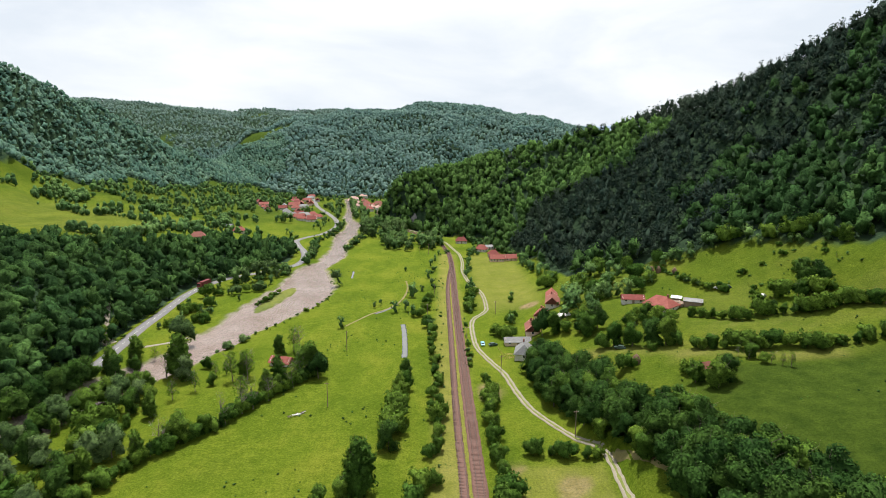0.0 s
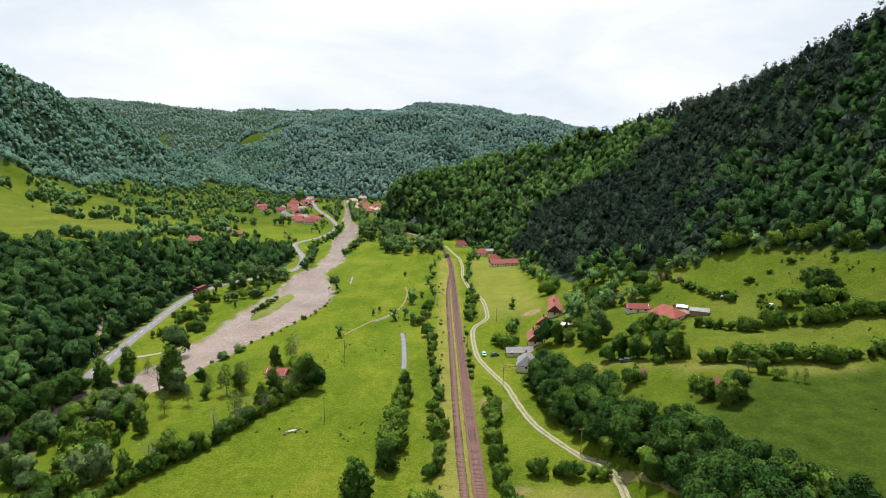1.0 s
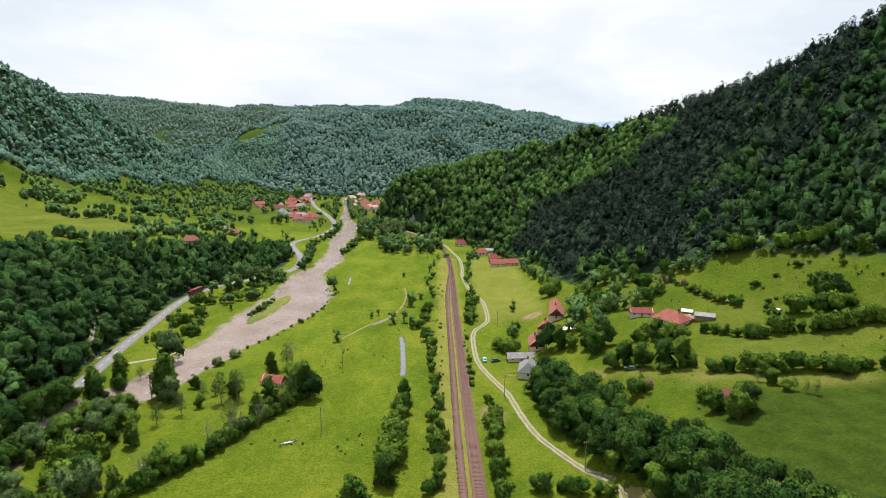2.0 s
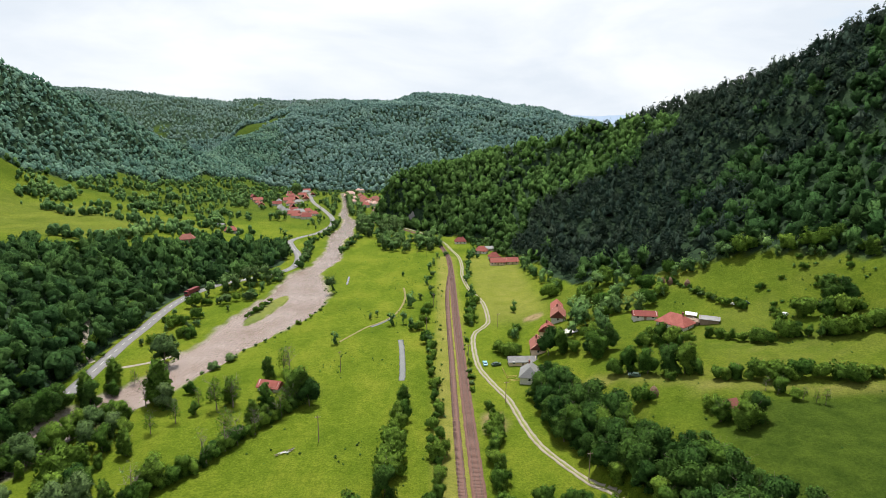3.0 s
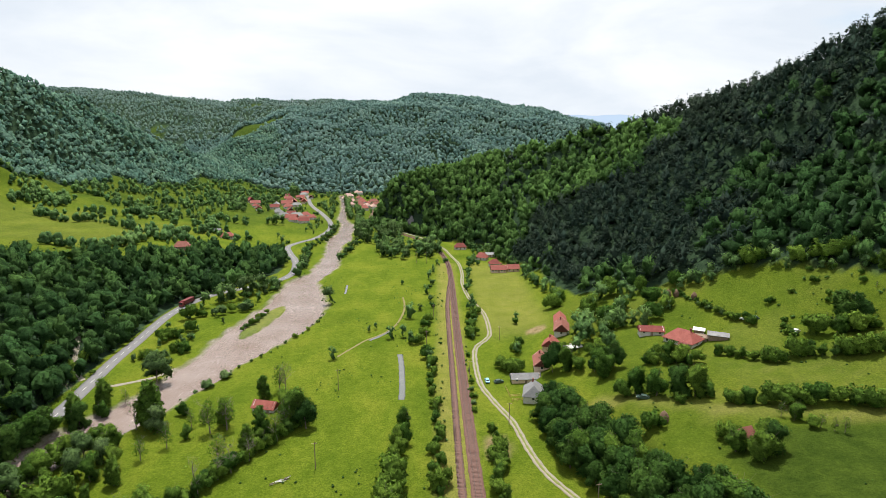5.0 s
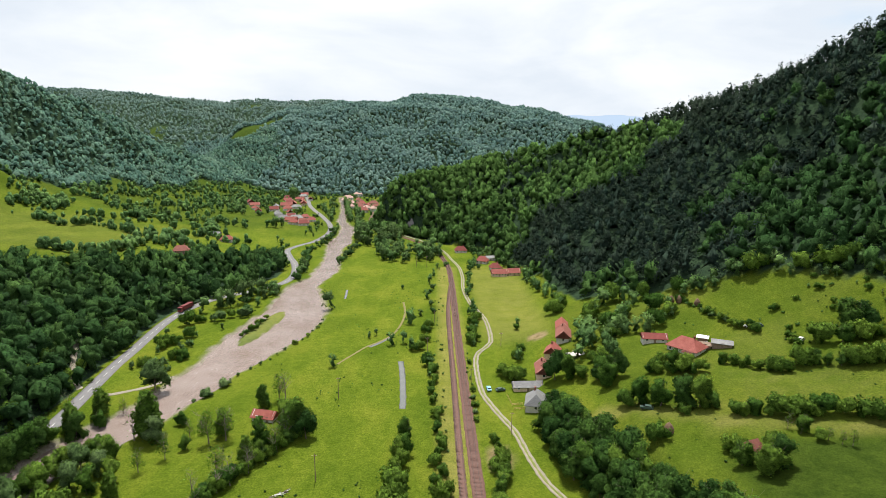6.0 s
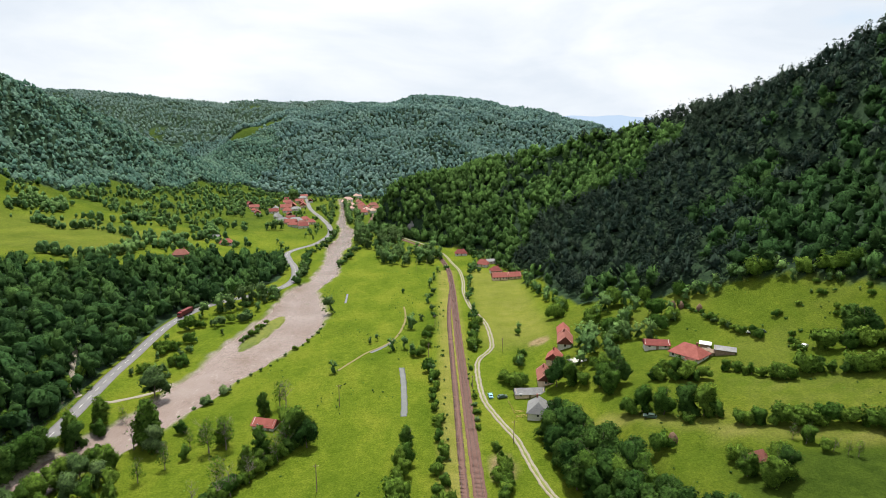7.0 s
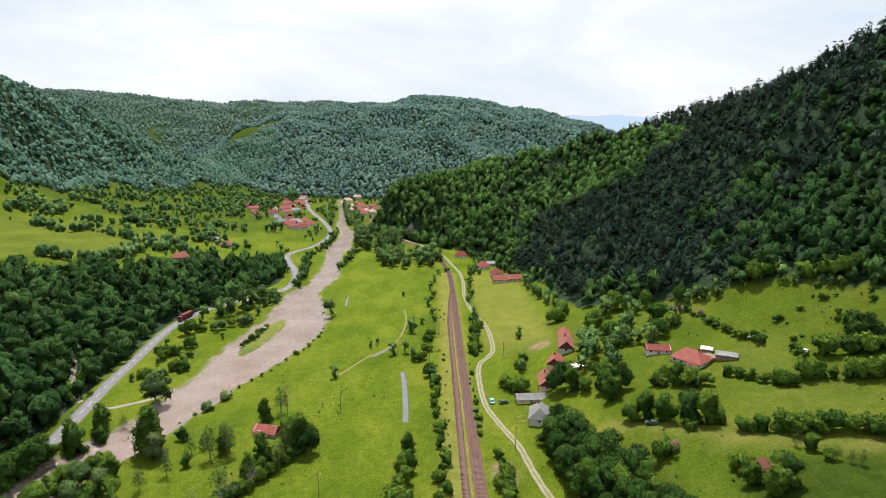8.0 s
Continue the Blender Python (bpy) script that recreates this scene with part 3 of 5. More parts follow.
def crown(kind, seed, count, size, low=0.03, core=0, girth=0.9):
    """Leaf clumps as bent quads on the clumps' skins: vertices (n, 4, 3) of a tree of unit height, whose foot is at 0."""
    r = np.random.RandomState(seed)
    c = lumps(kind, r)
    w = c[:, 3] ** 2
    pick = r.choice(len(c), count, p=w / w.sum())
    d = r.normal(size=(count, 3))
    d /= np.linalg.norm(d, axis=1)[:, None]
    d[:, 2] = np.where(d[:, 2] < -0.7, -d[:, 2], d[:, 2])
    p = c[pick, :3] + d * (c[pick, 3] * r.uniform(0.70, 1.12, count))[:, None]
    base = 0.0 if kind == "bush" else low
    p[:, 2] = base + np.clip(p[:, 2], 0.02 if kind == "bush" else -0.05, 1.2) * (1 - base)
    nrm = d + 0.55 * r.normal(size=(count, 3))
    nrm /= np.linalg.norm(nrm, axis=1)[:, None]
    t1 = np.cross(nrm, r.normal(size=(count, 3)))
    t1 /= np.linalg.norm(t1, axis=1)[:, None]
    t2 = np.cross(nrm, t1)
    s = (size * r.uniform(0.6, 1.3, count))[:, None]
    k = r.uniform(0.5, 1.0, (count, 1))
    quad = np.stack([p - t1 * s, p - t2 * s * k - nrm * s * 0.2, p + t1 * s, p + t2 * s * k - nrm * s * 0.2], 1)
    middle = np.array([0, 0, 0.45 if kind == "bush" else 0.55])

    def lean(q, own):
        out = (q - middle) * np.array([1.6, 1.6, 1.0])
        puff = 0.55 * own + 0.65 * out / np.linalg.norm(out, axis=1)[:, None]
        puff[:, 2] = np.maximum(puff[:, 2], -0.1) + 0.30
        return puff / np.linalg.norm(puff, axis=1)[:, None]

    verts, faces, puff = quad.reshape(-1, 3), np.arange(count * 4).reshape(-1, 4), np.repeat(lean(p, 0.8 * d + 0.3 * nrm), 4, axis=0)
    if core:
        dirs, cf = ball(core)
        cc = c[:, :3] - np.array([0, 0, 0.5])
        b = dirs @ cc.T
        disc = (c[:, 3] * girth) ** 2 - ((cc ** 2).sum(1) - b ** 2)
        t = np.where(disc > 0, b + np.sqrt(np.maximum(disc, 0)), 0.06)
        best = t.argmax(1)
        cv = dirs * t.max(1)[:, None]
        own = cv - cc[best]
        own /= np.linalg.norm(own, axis=1)[:, None] + 1e-6
        cv = cv + np.array([0, 0, 0.5])
        cv[:, 2] = base + np.clip(cv[:, 2], 0.0, 1.2) * (1 - base)
        puff = np.concatenate([lean(cv, own), puff])
        faces = np.concatenate([cf, faces + len(cv)])
        verts = np.concatenate([cv, verts])
    return verts, faces, puff


@functools.lru_cache(None)
def ball(n):
    """A sphere of quads: directions and faces, six sides of n by n."""
    seen, dirs, faces = {}, [], []

    def at(v):
        key = tuple(round(q, 5) for q in v)
        if key not in seen:
            seen[key] = len(dirs)
            w = np.tan(np.array(v) * math.pi / 4)
            dirs.append(w / np.linalg.norm(w))
        return seen[key]

    for axis in range(3):
        for sgn in (-1, 1):
            for i in range(n):
                for j in range(n):
                    f = []
                    for di, dj in ((0, 0), (1, 0), (1, 1), (0, 1)):
                        v = [0.0, 0.0, 0.0]
                        v[axis], v[(axis + 1) % 3], v[(axis + 2) % 3] = sgn, 2 * (i + di) / n - 1, 2 * (j + dj) / n - 1
                        f.append(at(v))
                    faces.append(f if sgn > 0 else f[::-1])
    return np.array(dirs), np.array(faces)


def crown_mesh(name, made, mat):
    verts, faces, puff = made
    me = grid_mesh(name, verts, faces, mat)
    me.attributes.new("puff", "FLOAT_VECTOR", "POINT").data.foreach_set("vector", puff.astype(np.float32).ravel())
    me.shade_smooth()
    return me


def limb(bm, a, b, ra, rb, sides=6):
    """One tapered length of trunk or branch."""
    a, b = Vector(a), Vector(b)
    q = (b - a).to_track_quat("Z", "Y")
    rings = []
    for p, rad in ((a, ra), (b, rb)):
        rings.append([bm.verts.new(p + q @ Vector((rad * math.cos(6.2832 * k / sides), rad * math.sin(6.2832 * k / sides), 0))) for k in range(sides)])
    for k in range(sides):
        bm.faces.new((rings[0][k], rings[0][(k + 1) % sides], rings[1][(k + 1) % sides], rings[1][k]))


def trunk_bm(seed, height_share=0.75, branches=6, bare=False):
    """A trunk with limbs, of a tree of unit height."""
    r = random.Random(seed)
    bm = bmesh.new()
    p, rad = Vector((0, 0, -0.03)), 0.020
    tips = []
    for k in range(5):
        q = Vector((p.x + r.uniform(-0.02, 0.02), p.y + r.uniform(-0.02, 0.02), height_share * (k + 1) / 5))
        limb(bm, p, q, rad, rad * 0.78)
        p, rad = q, rad * 0.78
        if k >= 1:
            tips.append((Vector(p), rad))
    for k in range(branches):
        b, br_ = tips[r.randrange(len(tips))]
        a = r.uniform(0, 6.28)
        e = b + Vector((math.cos(a) * r.uniform(0.08, 0.2), math.sin(a) * r.uniform(0.08, 0.2), r.uniform(0.08, 0.2)))
        limb(bm, b, e, br_ * 0.6, br_ * 0.2, 5)
        for _ in range(4 if bare else 1):
            f = e + Vector((r.uniform(-0.1, 0.1), r.uniform(-0.1, 0.1), r.uniform(0.05, 0.16)))
            limb(bm, e, f, br_ * 0.22, 0.0015, 4)
    return bm


def tree_kind(kind, seed, count, size, mat, bare=False, low=0.03):
    """A pattern tree of unit height: an Empty with trunk and crown; kept aside, then copied into place."""
    t = new("bush" if kind == "bush" else "tree")
    if kind != "bush":
        part("trunk", trunk_bm(seed, 0.75, 14 if bare else 6, bare), M_TWIG if bare else M_BARK, t)
    if count:
        c = new("crown", crown_mesh("crown", crown(kind, seed, count, size, low, 0 if bare else 4, 0.80), mat))
        c.parent = t
    return t


PATTERN = {
    "round": [tree_kind("round", s, 1500, 0.028, M_LEAF) for s in (1, 2, 3)],
    "tall": [tree_kind("tall", s, 1300, 0.024, M_LEAF) for s in (4, 5)],
    "pale": [tree_kind("round", s, 1300, 0.027, M_LEAF_PALE) for s in (6, 7)],
    "dark": [tree_kind("round", s, 1500, 0.029, M_LEAF_DARK) for s in (8, 17)],
    "sparse": [tree_kind("tall", s, 520, 0.021, M_LEAF, True, 0.22) for s in (9, 10)],
    "bare": [tree_kind("round", s, 40, 0.02, M_LEAF_PALE, True) for s in (11,)],
    "bush": [tree_kind("bush", s, 620, 0.060, M_LEAF) for s in (12, 13, 14)],
    "grey": [tree_kind("bush", s, 420, 0.055, M_LEAF_PALE) for s in (15,)],
    "spruce": [tree_kind("spruce", s, 900, 0.026, M_LEAF_DARK, low=0.05) for s in (16,)],
}
LABEL = {
    "round": ("broad green deciduous tree standing in the meadow", "tree"), "tall": ("tall slender green tree with a narrow crown", "tree"),
    "pale": ("pale grey-green willow near the water", "tree"), "dark": ("dark green dense deciduous tree", "tree"),
    "sparse": ("thin half-bare tree with sparse green leaves", "tree"), "bare": ("leafless grey tree with bare twigs", "tree"),
    "bush": ("round green bush growing in the grass", "bush"), "grey": ("low grey-green bush by the river", "bush"), "spruce": ("dark green pointed spruce tree", "tree"),
}
used = {}
rt = random.Random(5)


far_plants = {}


def plant(kind, x, y, h, wide=1.0, group=""):
    """One tree or bush of height h, rooted in the ground; those far off or tiny go into joined sheets."""
    if y > 400 and np.interp(y, BANK_Y, BANK_L) - 1 < x < np.interp(y, BANK_Y, BANK_R) + 1:
        return None
    h *= 1.0 if kind in ("bush", "grey") else 1.15
    if y > 345 or (y > 250 and kind != "bush") or h < 1.7:
        far_plants.setdefault(kind if kind in ("bush", "grey", "pale") else "round", []).append((x, y, h))
        return None
    ob = PATTERN[kind][rt.randrange(len(PATTERN[kind]))]
    z = DECK(x, y) - 0.08
    m = Matrix.LocRotScale((x, y, z), Euler((0, 0, rt.uniform(0, 6.28))), None)
    if ob.name in used:
        c = copy_thing(ob, m)
    else:
        c, used[ob.name] = ob, True
        c.matrix_basis = m
    wide *= 1.15 if kind in ("bush", "grey") else 1.1
    c.scale = (h * wide, h * wide, h * (1.3 if kind == "bush" else 1.0))
    tagged(c, LABEL[kind][0], LABEL[kind][1], group or {"bush": "bushes in the meadow"}.get(LABEL[kind][1], "trees in the valley"))
    return c


def row(points, gap, kinds, low, high, jitter=1.5, group="", wide=1.0):
    """Trees along a line, unevenly spaced."""
    xy, _ = spline(points, gap)
    for x, y in xy:
        plant(rt.choice(kinds), x + rt.uniform(-jitter, jitter), y + rt.uniform(-jitter, jitter), rt.uniform(low, high), rt.uniform(0.85, 1.15) * wide, group)


def forest(name, x, y, h, protos, mat, label, tint):
    """Many trees in one sheet of foliage."""
    rs = np.random.RandomState(len(x))
    z = height(x, y)
    which = rs.randint(0, len(protos), len(x))
    co, tn, pf, fc, total = [], [], [], [], 0
    for k, (q, qf, puff) in enumerate(protos):
        s = which == k
        m = int(s.sum())
        if not m:
            continue
        a = rs.uniform(0, 6.28, m)
        ca, sa = np.cos(a)[:, None], np.sin(a)[:, None]
        size = (h[s] * rs.uniform(0.85, 1.2, m))[:, None]
        X = x[s][:, None] + (ca * q[:, 0] - sa * q[:, 1]) * size
        Y = y[s][:, None] + (sa * q[:, 0] + ca * q[:, 1]) * size
        Z = z[s][:, None] + q[:, 2] * h[s][:, None]
        co.append(np.stack([X, Y, Z], -1).reshape(-1, 3))
        tn.append(np.repeat(tint[s], len(q)))
        pf.append(np.stack([ca * puff[:, 0] - sa * puff[:, 1], sa * puff[:, 0] + ca * puff[:, 1], np.repeat(puff[None, :, 2], m, 0)], -1).reshape(-1, 3))
        fc.append((qf[None] + (total + np.arange(m) * len(q))[:, None, None]).reshape(-1, 4))
        total += m * len(q)
    co, tn, pf, fc = np.concatenate(co), np.concatenate(tn), np.concatenate(pf), np.concatenate(fc)
    me = grid_mesh(name, co, fc, mat)
    me.shade_smooth()
    a = me.attributes.new("tint", "FLOAT", "POINT")
    a.data.foreach_set("value", np.clip(tn, 0, 1).astype(np.float32))
    me.attributes.new("puff", "FLOAT_VECTOR", "POINT").data.foreach_set("vector", pf.astype(np.float32).ravel())
    return tagged(new(name, me), label, "forest", kind="stuff")


def scatter(x0, x1, y0, y1, gap, seed):
    rs = np.random.RandomState(seed)
    X, Y = np.meshgrid(np.arange(x0, x1, gap), np.arange(y0, y1, gap))
    X = X.ravel() + rs.uniform(-0.48, 0.48, X.size) * gap
    Y = Y.ravel() + rs.uniform(-0.48, 0.48, Y.size) * gap
    return X, Y, rs


def dome(kind, seed, leaves, size, n, wide):
    """A crown of a closed canopy: its upper hull, open below, with some leaf clumps standing out."""
    verts, faces, puff = crown(kind, seed, leaves, size, 0.04, n, 0.95)
    dirs, hull = ball(n)
    upper = np.array([max(dirs[k][2] for k in f) > 0.02 for f in hull])
    verts = verts.copy()
    k = len(dirs)
    rim = np.where(np.abs(dirs[:, 2]) < 0.02)[0]
    r = np.random.RandomState(seed + 500)
    verts[:k, :2] *= r.uniform(0.8, 1.2, (k, 1))
    verts[:k, 2] *= r.uniform(0.86, 1.08, k)
    verts[rim, 2] = r.uniform(0.25, 0.5, len(rim))
    verts[:, :2] *= wide
    return verts, np.concatenate([faces[:len(hull)][upper], faces[len(hull):]]), puff


ROUND_N = [crown("round", 20 + k, 260, 0.031, 0.03, 3, 0.74) for k in range(6)]
ROUND_A = [crown("round", 30 + k, 120, 0.041, 0.03, 3, 0.74) for k in range(8)]
DOME_B = [dome("round", 40 + k, 10, 0.075, 2, 1.2) for k in range(9)]
DOME_C = [dome("round", 50 + k, 7, 0.090, 2, 1.25) for k in range(9)]
ROUND_L = [crown("round", 120 + k, 50, 0.050, 0.03, 3, 0.86) for k in range(6)]
PINE_A = [crown("pine", 60 + k, 84, 0.036, 0.03, 2, 0.66) for k in range(6)]
PINE_TALL = [crown("pine", 160 + k, 150, 0.034, 0.22, 2, 0.6) for k in range(4)]

# right-hand hill
X, Y, rs = scatter(-90, 330, 130, 900, 6.6, 71)
X2, Y2, _ = scatter(-85, 60, 540, 700, 5.5, 77)
X, Y = np.concatenate([X, X2]), np.concatenate([Y, Y2])
keep = wood_right(X, Y) & (X < np.interp(Y, (130, 420, 500, 590, 660, 720), (330, 330, 285, 190, 90, 10)))
X, Y = X[keep], Y[keep]
zz = height(X, Y)
crest = smooth(zz, 92, 118) * (Y > 430)
# pine share raised below Y 470, partly in place of cloud shade
piny = (wave(X, Y, 120, 81) + 0.5 * wave(X, Y, 40, 82) + 0.7 * smooth(Y, 300, 360) * (1 - smooth(zz, 70, 120)) * (1 - smooth(Y, 470, 530)) - 0.6 * (1 - smooth(zz, 10, 26)) + 0.55 * (Y < 470) - 0.75 * (1 - smooth(Y, 290, 380)) - 1.3 * smooth(Y, 480, 540) * (1 - crest) + 1.3 * crest > 0.42) & (Y > 240)
# tint lowered below Y 450 as painted cloud shade, raised on the sunlit nose
tint = 0.14 + 0.25 * wave(X, Y, 60, 83) + rs.uniform(-0.28, 0.28, len(X)) + 0.45 * (1 - smooth(zz, 15, 50)) - 0.30 * (Y < 450) + 0.14 * (Y < 330) + 0.55 * smooth(Y, 440, 520) * smooth(zz, 15, 40) + 0.35 * smooth(Y, 560, 610)
h = rs.uniform(8, 13.5, len(X))
forest("hill_forest", X[~piny], Y[~piny], h[~piny], ROUND_A, M_WOODS, "dense green deciduous forest on a steep hillside", tint[~piny])
forest("pine_forest", X[piny], Y[piny], h[piny] * 1.2, PINE_A, M_PINE, "dark pine forest on the steep hillside", tint[piny])
extra = rs.randint(0, piny.sum(), int(piny.sum() * 0.8))
ex, ey = X[piny][extra] + rs.uniform(-4, 4, len(extra)), Y[piny][extra] + rs.uniform(-4, 4, len(extra))
forest("pine_undergrowth", ex, ey, rs.uniform(9, 16, len(extra)), PINE_A, M_PINE, "younger dark pines filling the steep hillside", rs.uniform(0, 0.8, len(extra)))
# old pines standing out along the crest
cy = np.arange(318, 600, 2.6)
cx = np.interp(cy, (318, 370, 440, 500, 530, 565, 590), (300, 292, 300, 245, 222, 184, 140)) + rs.uniform(-9, 5, len(cy))
forest("crest_pines", cx, cy, np.where(cy < 500, rs.uniform(12, 20, len(cy)), rs.uniform(10, 14, len(cy))), PINE_TALL, M_PINE, "tall old pines standing along the hill's crest", rs.uniform(0.2, 1, len(cy)))
# steep wood over the road
X, Y, rs = scatter(-330, -120, 120, 515, 6.2, 72)
keep = wood_left(X, Y) & (X > -0.85 * Y - 40)
X, Y = X[keep], Y[keep]
h, tint, near = rs.uniform(8, 14, len(X)), 0.2 + 0.25 * wave(X, Y, 45, 84) + rs.uniform(-0.3, 0.35, len(X)), Y < 320
forest("roadside_forest", X[near], Y[near], h[near], ROUND_N, M_WOODS, "dense deciduous wood on the bank above the road", tint[near])
forest("terrace_forest", X[~near], Y[~near], h[~near], ROUND_A, M_WOODS, "deciduous wood climbing from the road to the terraces", tint[~near])
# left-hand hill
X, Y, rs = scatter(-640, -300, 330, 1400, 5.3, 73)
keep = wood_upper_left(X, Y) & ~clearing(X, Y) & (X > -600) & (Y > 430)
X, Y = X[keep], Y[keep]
forest("far_hill_forest", X, Y, rs.uniform(6, 10.5, len(X)), DOME_B, M_SLOPE_HAZE, "dense green forest with a blue haze tint on a long hillside", 0.35 + 0.25 * wave(X, Y, 80, 87) + rs.uniform(-0.35, 0.35, len(X)))
# orchards, hedges and copses on the terraces below it
X, Y, rs = scatter(-440, -160, 380, 1040, 7.6, 78)
loose = ~wood_upper_left(X, Y) & ~wood_left(X, Y) & (Y > 395) & (X < np.interp(Y, (395, 512, 600, 700, 800, 1000), (-200, -165, -190, -240, -260, -240)))
loose &= ~(((X + 295) / 88) ** 2 + ((Y - 462) / 52) ** 2 < 1) & ~((np.abs(X + 250) < 26) & (np.abs(Y - 545 - 0.3 * (X + 250)) < 20))
loose &= wave(X, Y, 75, 85) + 0.7 * wave(X, Y, 28, 86) + rs.uniform(-0.6, 0.6, len(X)) > 0.62 - 0.8 * smooth(Y, 700, 900) - 0.7 * wood_upper_left(X - 28, Y)
X, Y = [X[loose]], [Y[loose]]
for line, gap, spread in (([(-345, 512), (-324, 503), (-312, 499), (-290, 511), (-276, 507), (-258, 500)], 2.6, 3.5), ([(-330, 556), (-303, 575), (-300, 600), (-290, 618), (-270, 640)], 3.0, 5.0), ([(-386, 540), (-386, 565), (-392, 590), (-372, 596), (-362, 552)], 2.0, 8.0),
                          ([(-262, 396), (-244, 398), (-233, 406), (-224, 408)], 2.0, 2.5), ([(-228, 418), (-224, 440), (-234, 468), (-222, 474), (-211, 460), (-205, 490)], 1.7, 7.0), ([(-404, 690), (-391, 700), (-381, 735), (-372, 766)], 3.0, 7.0),
                          ([(-392, 640), (-370, 660), (-340, 690), (-320, 730), (-290, 760)], 3.6, 6.0), ([(-250, 500), (-232, 520), (-215, 548), (-222, 580), (-240, 620)], 2.6, 6.0)):
    xy, _ = spline(line, gap)
    X.append(xy[:, 0] + rs.uniform(-spread, spread, len(xy)))
    Y.append(xy[:, 1] + rs.uniform(-spread, spread, len(xy)))
X, Y = np.concatenate(X), np.concatenate(Y)
clear = np.hypot(X + 192, Y - 444) > 9
X, Y = X[clear], Y[clear]
forest("orchard_trees", X, Y, rs.uniform(3.5, 9.5, len(X)), ROUND_L, M_ORCHARD, "orchard trees and hedges on the sloping terraces", 0.4 + 0.25 * wave(X, Y, 80, 87) + rs.uniform(-0.35, 0.35, len(X)))["category"] = "trees"
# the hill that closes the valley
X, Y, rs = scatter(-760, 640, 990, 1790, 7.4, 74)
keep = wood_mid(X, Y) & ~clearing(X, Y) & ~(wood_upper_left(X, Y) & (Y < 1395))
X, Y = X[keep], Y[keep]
forest("valley_head_forest", X, Y, rs.uniform(7, 12, len(X)), DOME_C, M_HEAD_HAZE, "green forest with a pale blue haze tint on the hill closing the valley", 0.4 + 0.3 * wave(X, Y, 120, 88) + rs.uniform(-0.3, 0.3, len(X)))
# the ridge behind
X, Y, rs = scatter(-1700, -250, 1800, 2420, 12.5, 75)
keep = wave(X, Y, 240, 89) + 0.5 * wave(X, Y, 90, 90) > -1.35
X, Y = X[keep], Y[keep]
forest("distant_forest", X, Y, rs.uniform(8, 13, len(X)), DOME_C, M_RIDGE_HAZE, "distant forest with clearings, tinted pale by haze, on a long ridge", 0.4 + 0.3 * wave(X, Y, 150, 91) + rs.uniform(-0.3, 0.3, len(X)))
# two bare ridges on the horizon; a pale blue glow puts haze into them
M_HAZE_GLOW = material("distant_haze_glow", 1.0)[0]
M_HAZE_GLOW.node_tree.nodes["Principled BSDF"].inputs["Base Color"].default_value = (0.03, 0.04, 0.05, 1)
M_HAZE_GLOW.node_tree.nodes["Principled BSDF"].inputs["Emission Color"].default_value = (0.25, 0.32, 0.42, 1)
M_HAZE_GLOW.node_tree.nodes["Principled BSDF"].inputs["Emission Strength"].default_value = 1.0
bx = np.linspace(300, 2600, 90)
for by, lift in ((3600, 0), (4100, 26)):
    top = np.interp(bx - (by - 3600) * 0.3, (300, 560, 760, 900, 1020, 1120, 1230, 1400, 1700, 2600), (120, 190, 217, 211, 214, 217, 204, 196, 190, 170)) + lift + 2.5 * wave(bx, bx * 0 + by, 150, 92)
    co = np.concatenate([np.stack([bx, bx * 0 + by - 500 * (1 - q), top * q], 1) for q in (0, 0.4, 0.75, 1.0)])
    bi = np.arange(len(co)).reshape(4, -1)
    tagged(new("backdrop", grid_mesh("backdrop", co, np.stack([bi[:-1, :-1], bi[:-1, 1:], bi[1:, 1:], bi[1:, :-1]], -1).reshape(-1, 4), M_HAZE_GLOW)), "mountain ridge glowing pale blue as haze on the horizon", "mountain", kind="structure")

# ---------------------------------------------------------------- railway, road marks
def box(bm, x0, x1, y0, y1, z0, z1, m=None):
    v = [Vector((x, y, z)) for z in (z0, z1) for x, y in ((x0, y0), (x1, y0), (x1, y1), (x0, y1))]
    v = [bm.verts.new(m @ p if m else p) for p in v]
    for f in ((3, 2, 1, 0), (4, 5, 6, 7), (0, 1, 5, 4), (1, 2, 6, 5), (2, 3, 7, 6), (3, 0, 4, 7)):
        bm.faces.new([v[k] for k in f])


def track(points, lift, label, worn):
    """A railway track: two rails on a run of sleepers."""
    root = tagged(new("railway_track"), label, "railway track", "railway tracks")
    xy, h = spline(points, 0.65)
    r = random.Random(len(points))
    vs, fs = [], []
    for (x, y), (hx, hy) in zip(xy, h):
        if y > 560 or r.random() < worn:
            continue
        z = DECK(x, y) + lift
        a = len(vs)
        w, d = 1.28 + r.uniform(-0.05, 0.05), 0.13
        for dz in (-0.12, 0.035):
            for u, v in ((-w, -d), (w, -d), (w, d), (-w, d)):
                vs.append((x + hy * u + hx * v, y - hx * u + hy * v, z + dz))
        fs += [(a + 4, a + 5, a + 6, a + 7), (a, a + 1, a + 5, a + 4), (a + 1, a + 2, a + 6, a + 5), (a + 2, a + 3, a + 7, a + 6), (a + 3, a, a + 4, a + 7)]
    tagged(mesh_object("sleeper_run", vs, fs, M_SLEEPER, root), kind="stuff")
    for s in (-0.75, 0.75):
        ribbon("rail", points, 0.075, lift + 0.18, M_RAIL, 2.0, 1, 0.0, s, 0.0, root, 0.14)
    return root


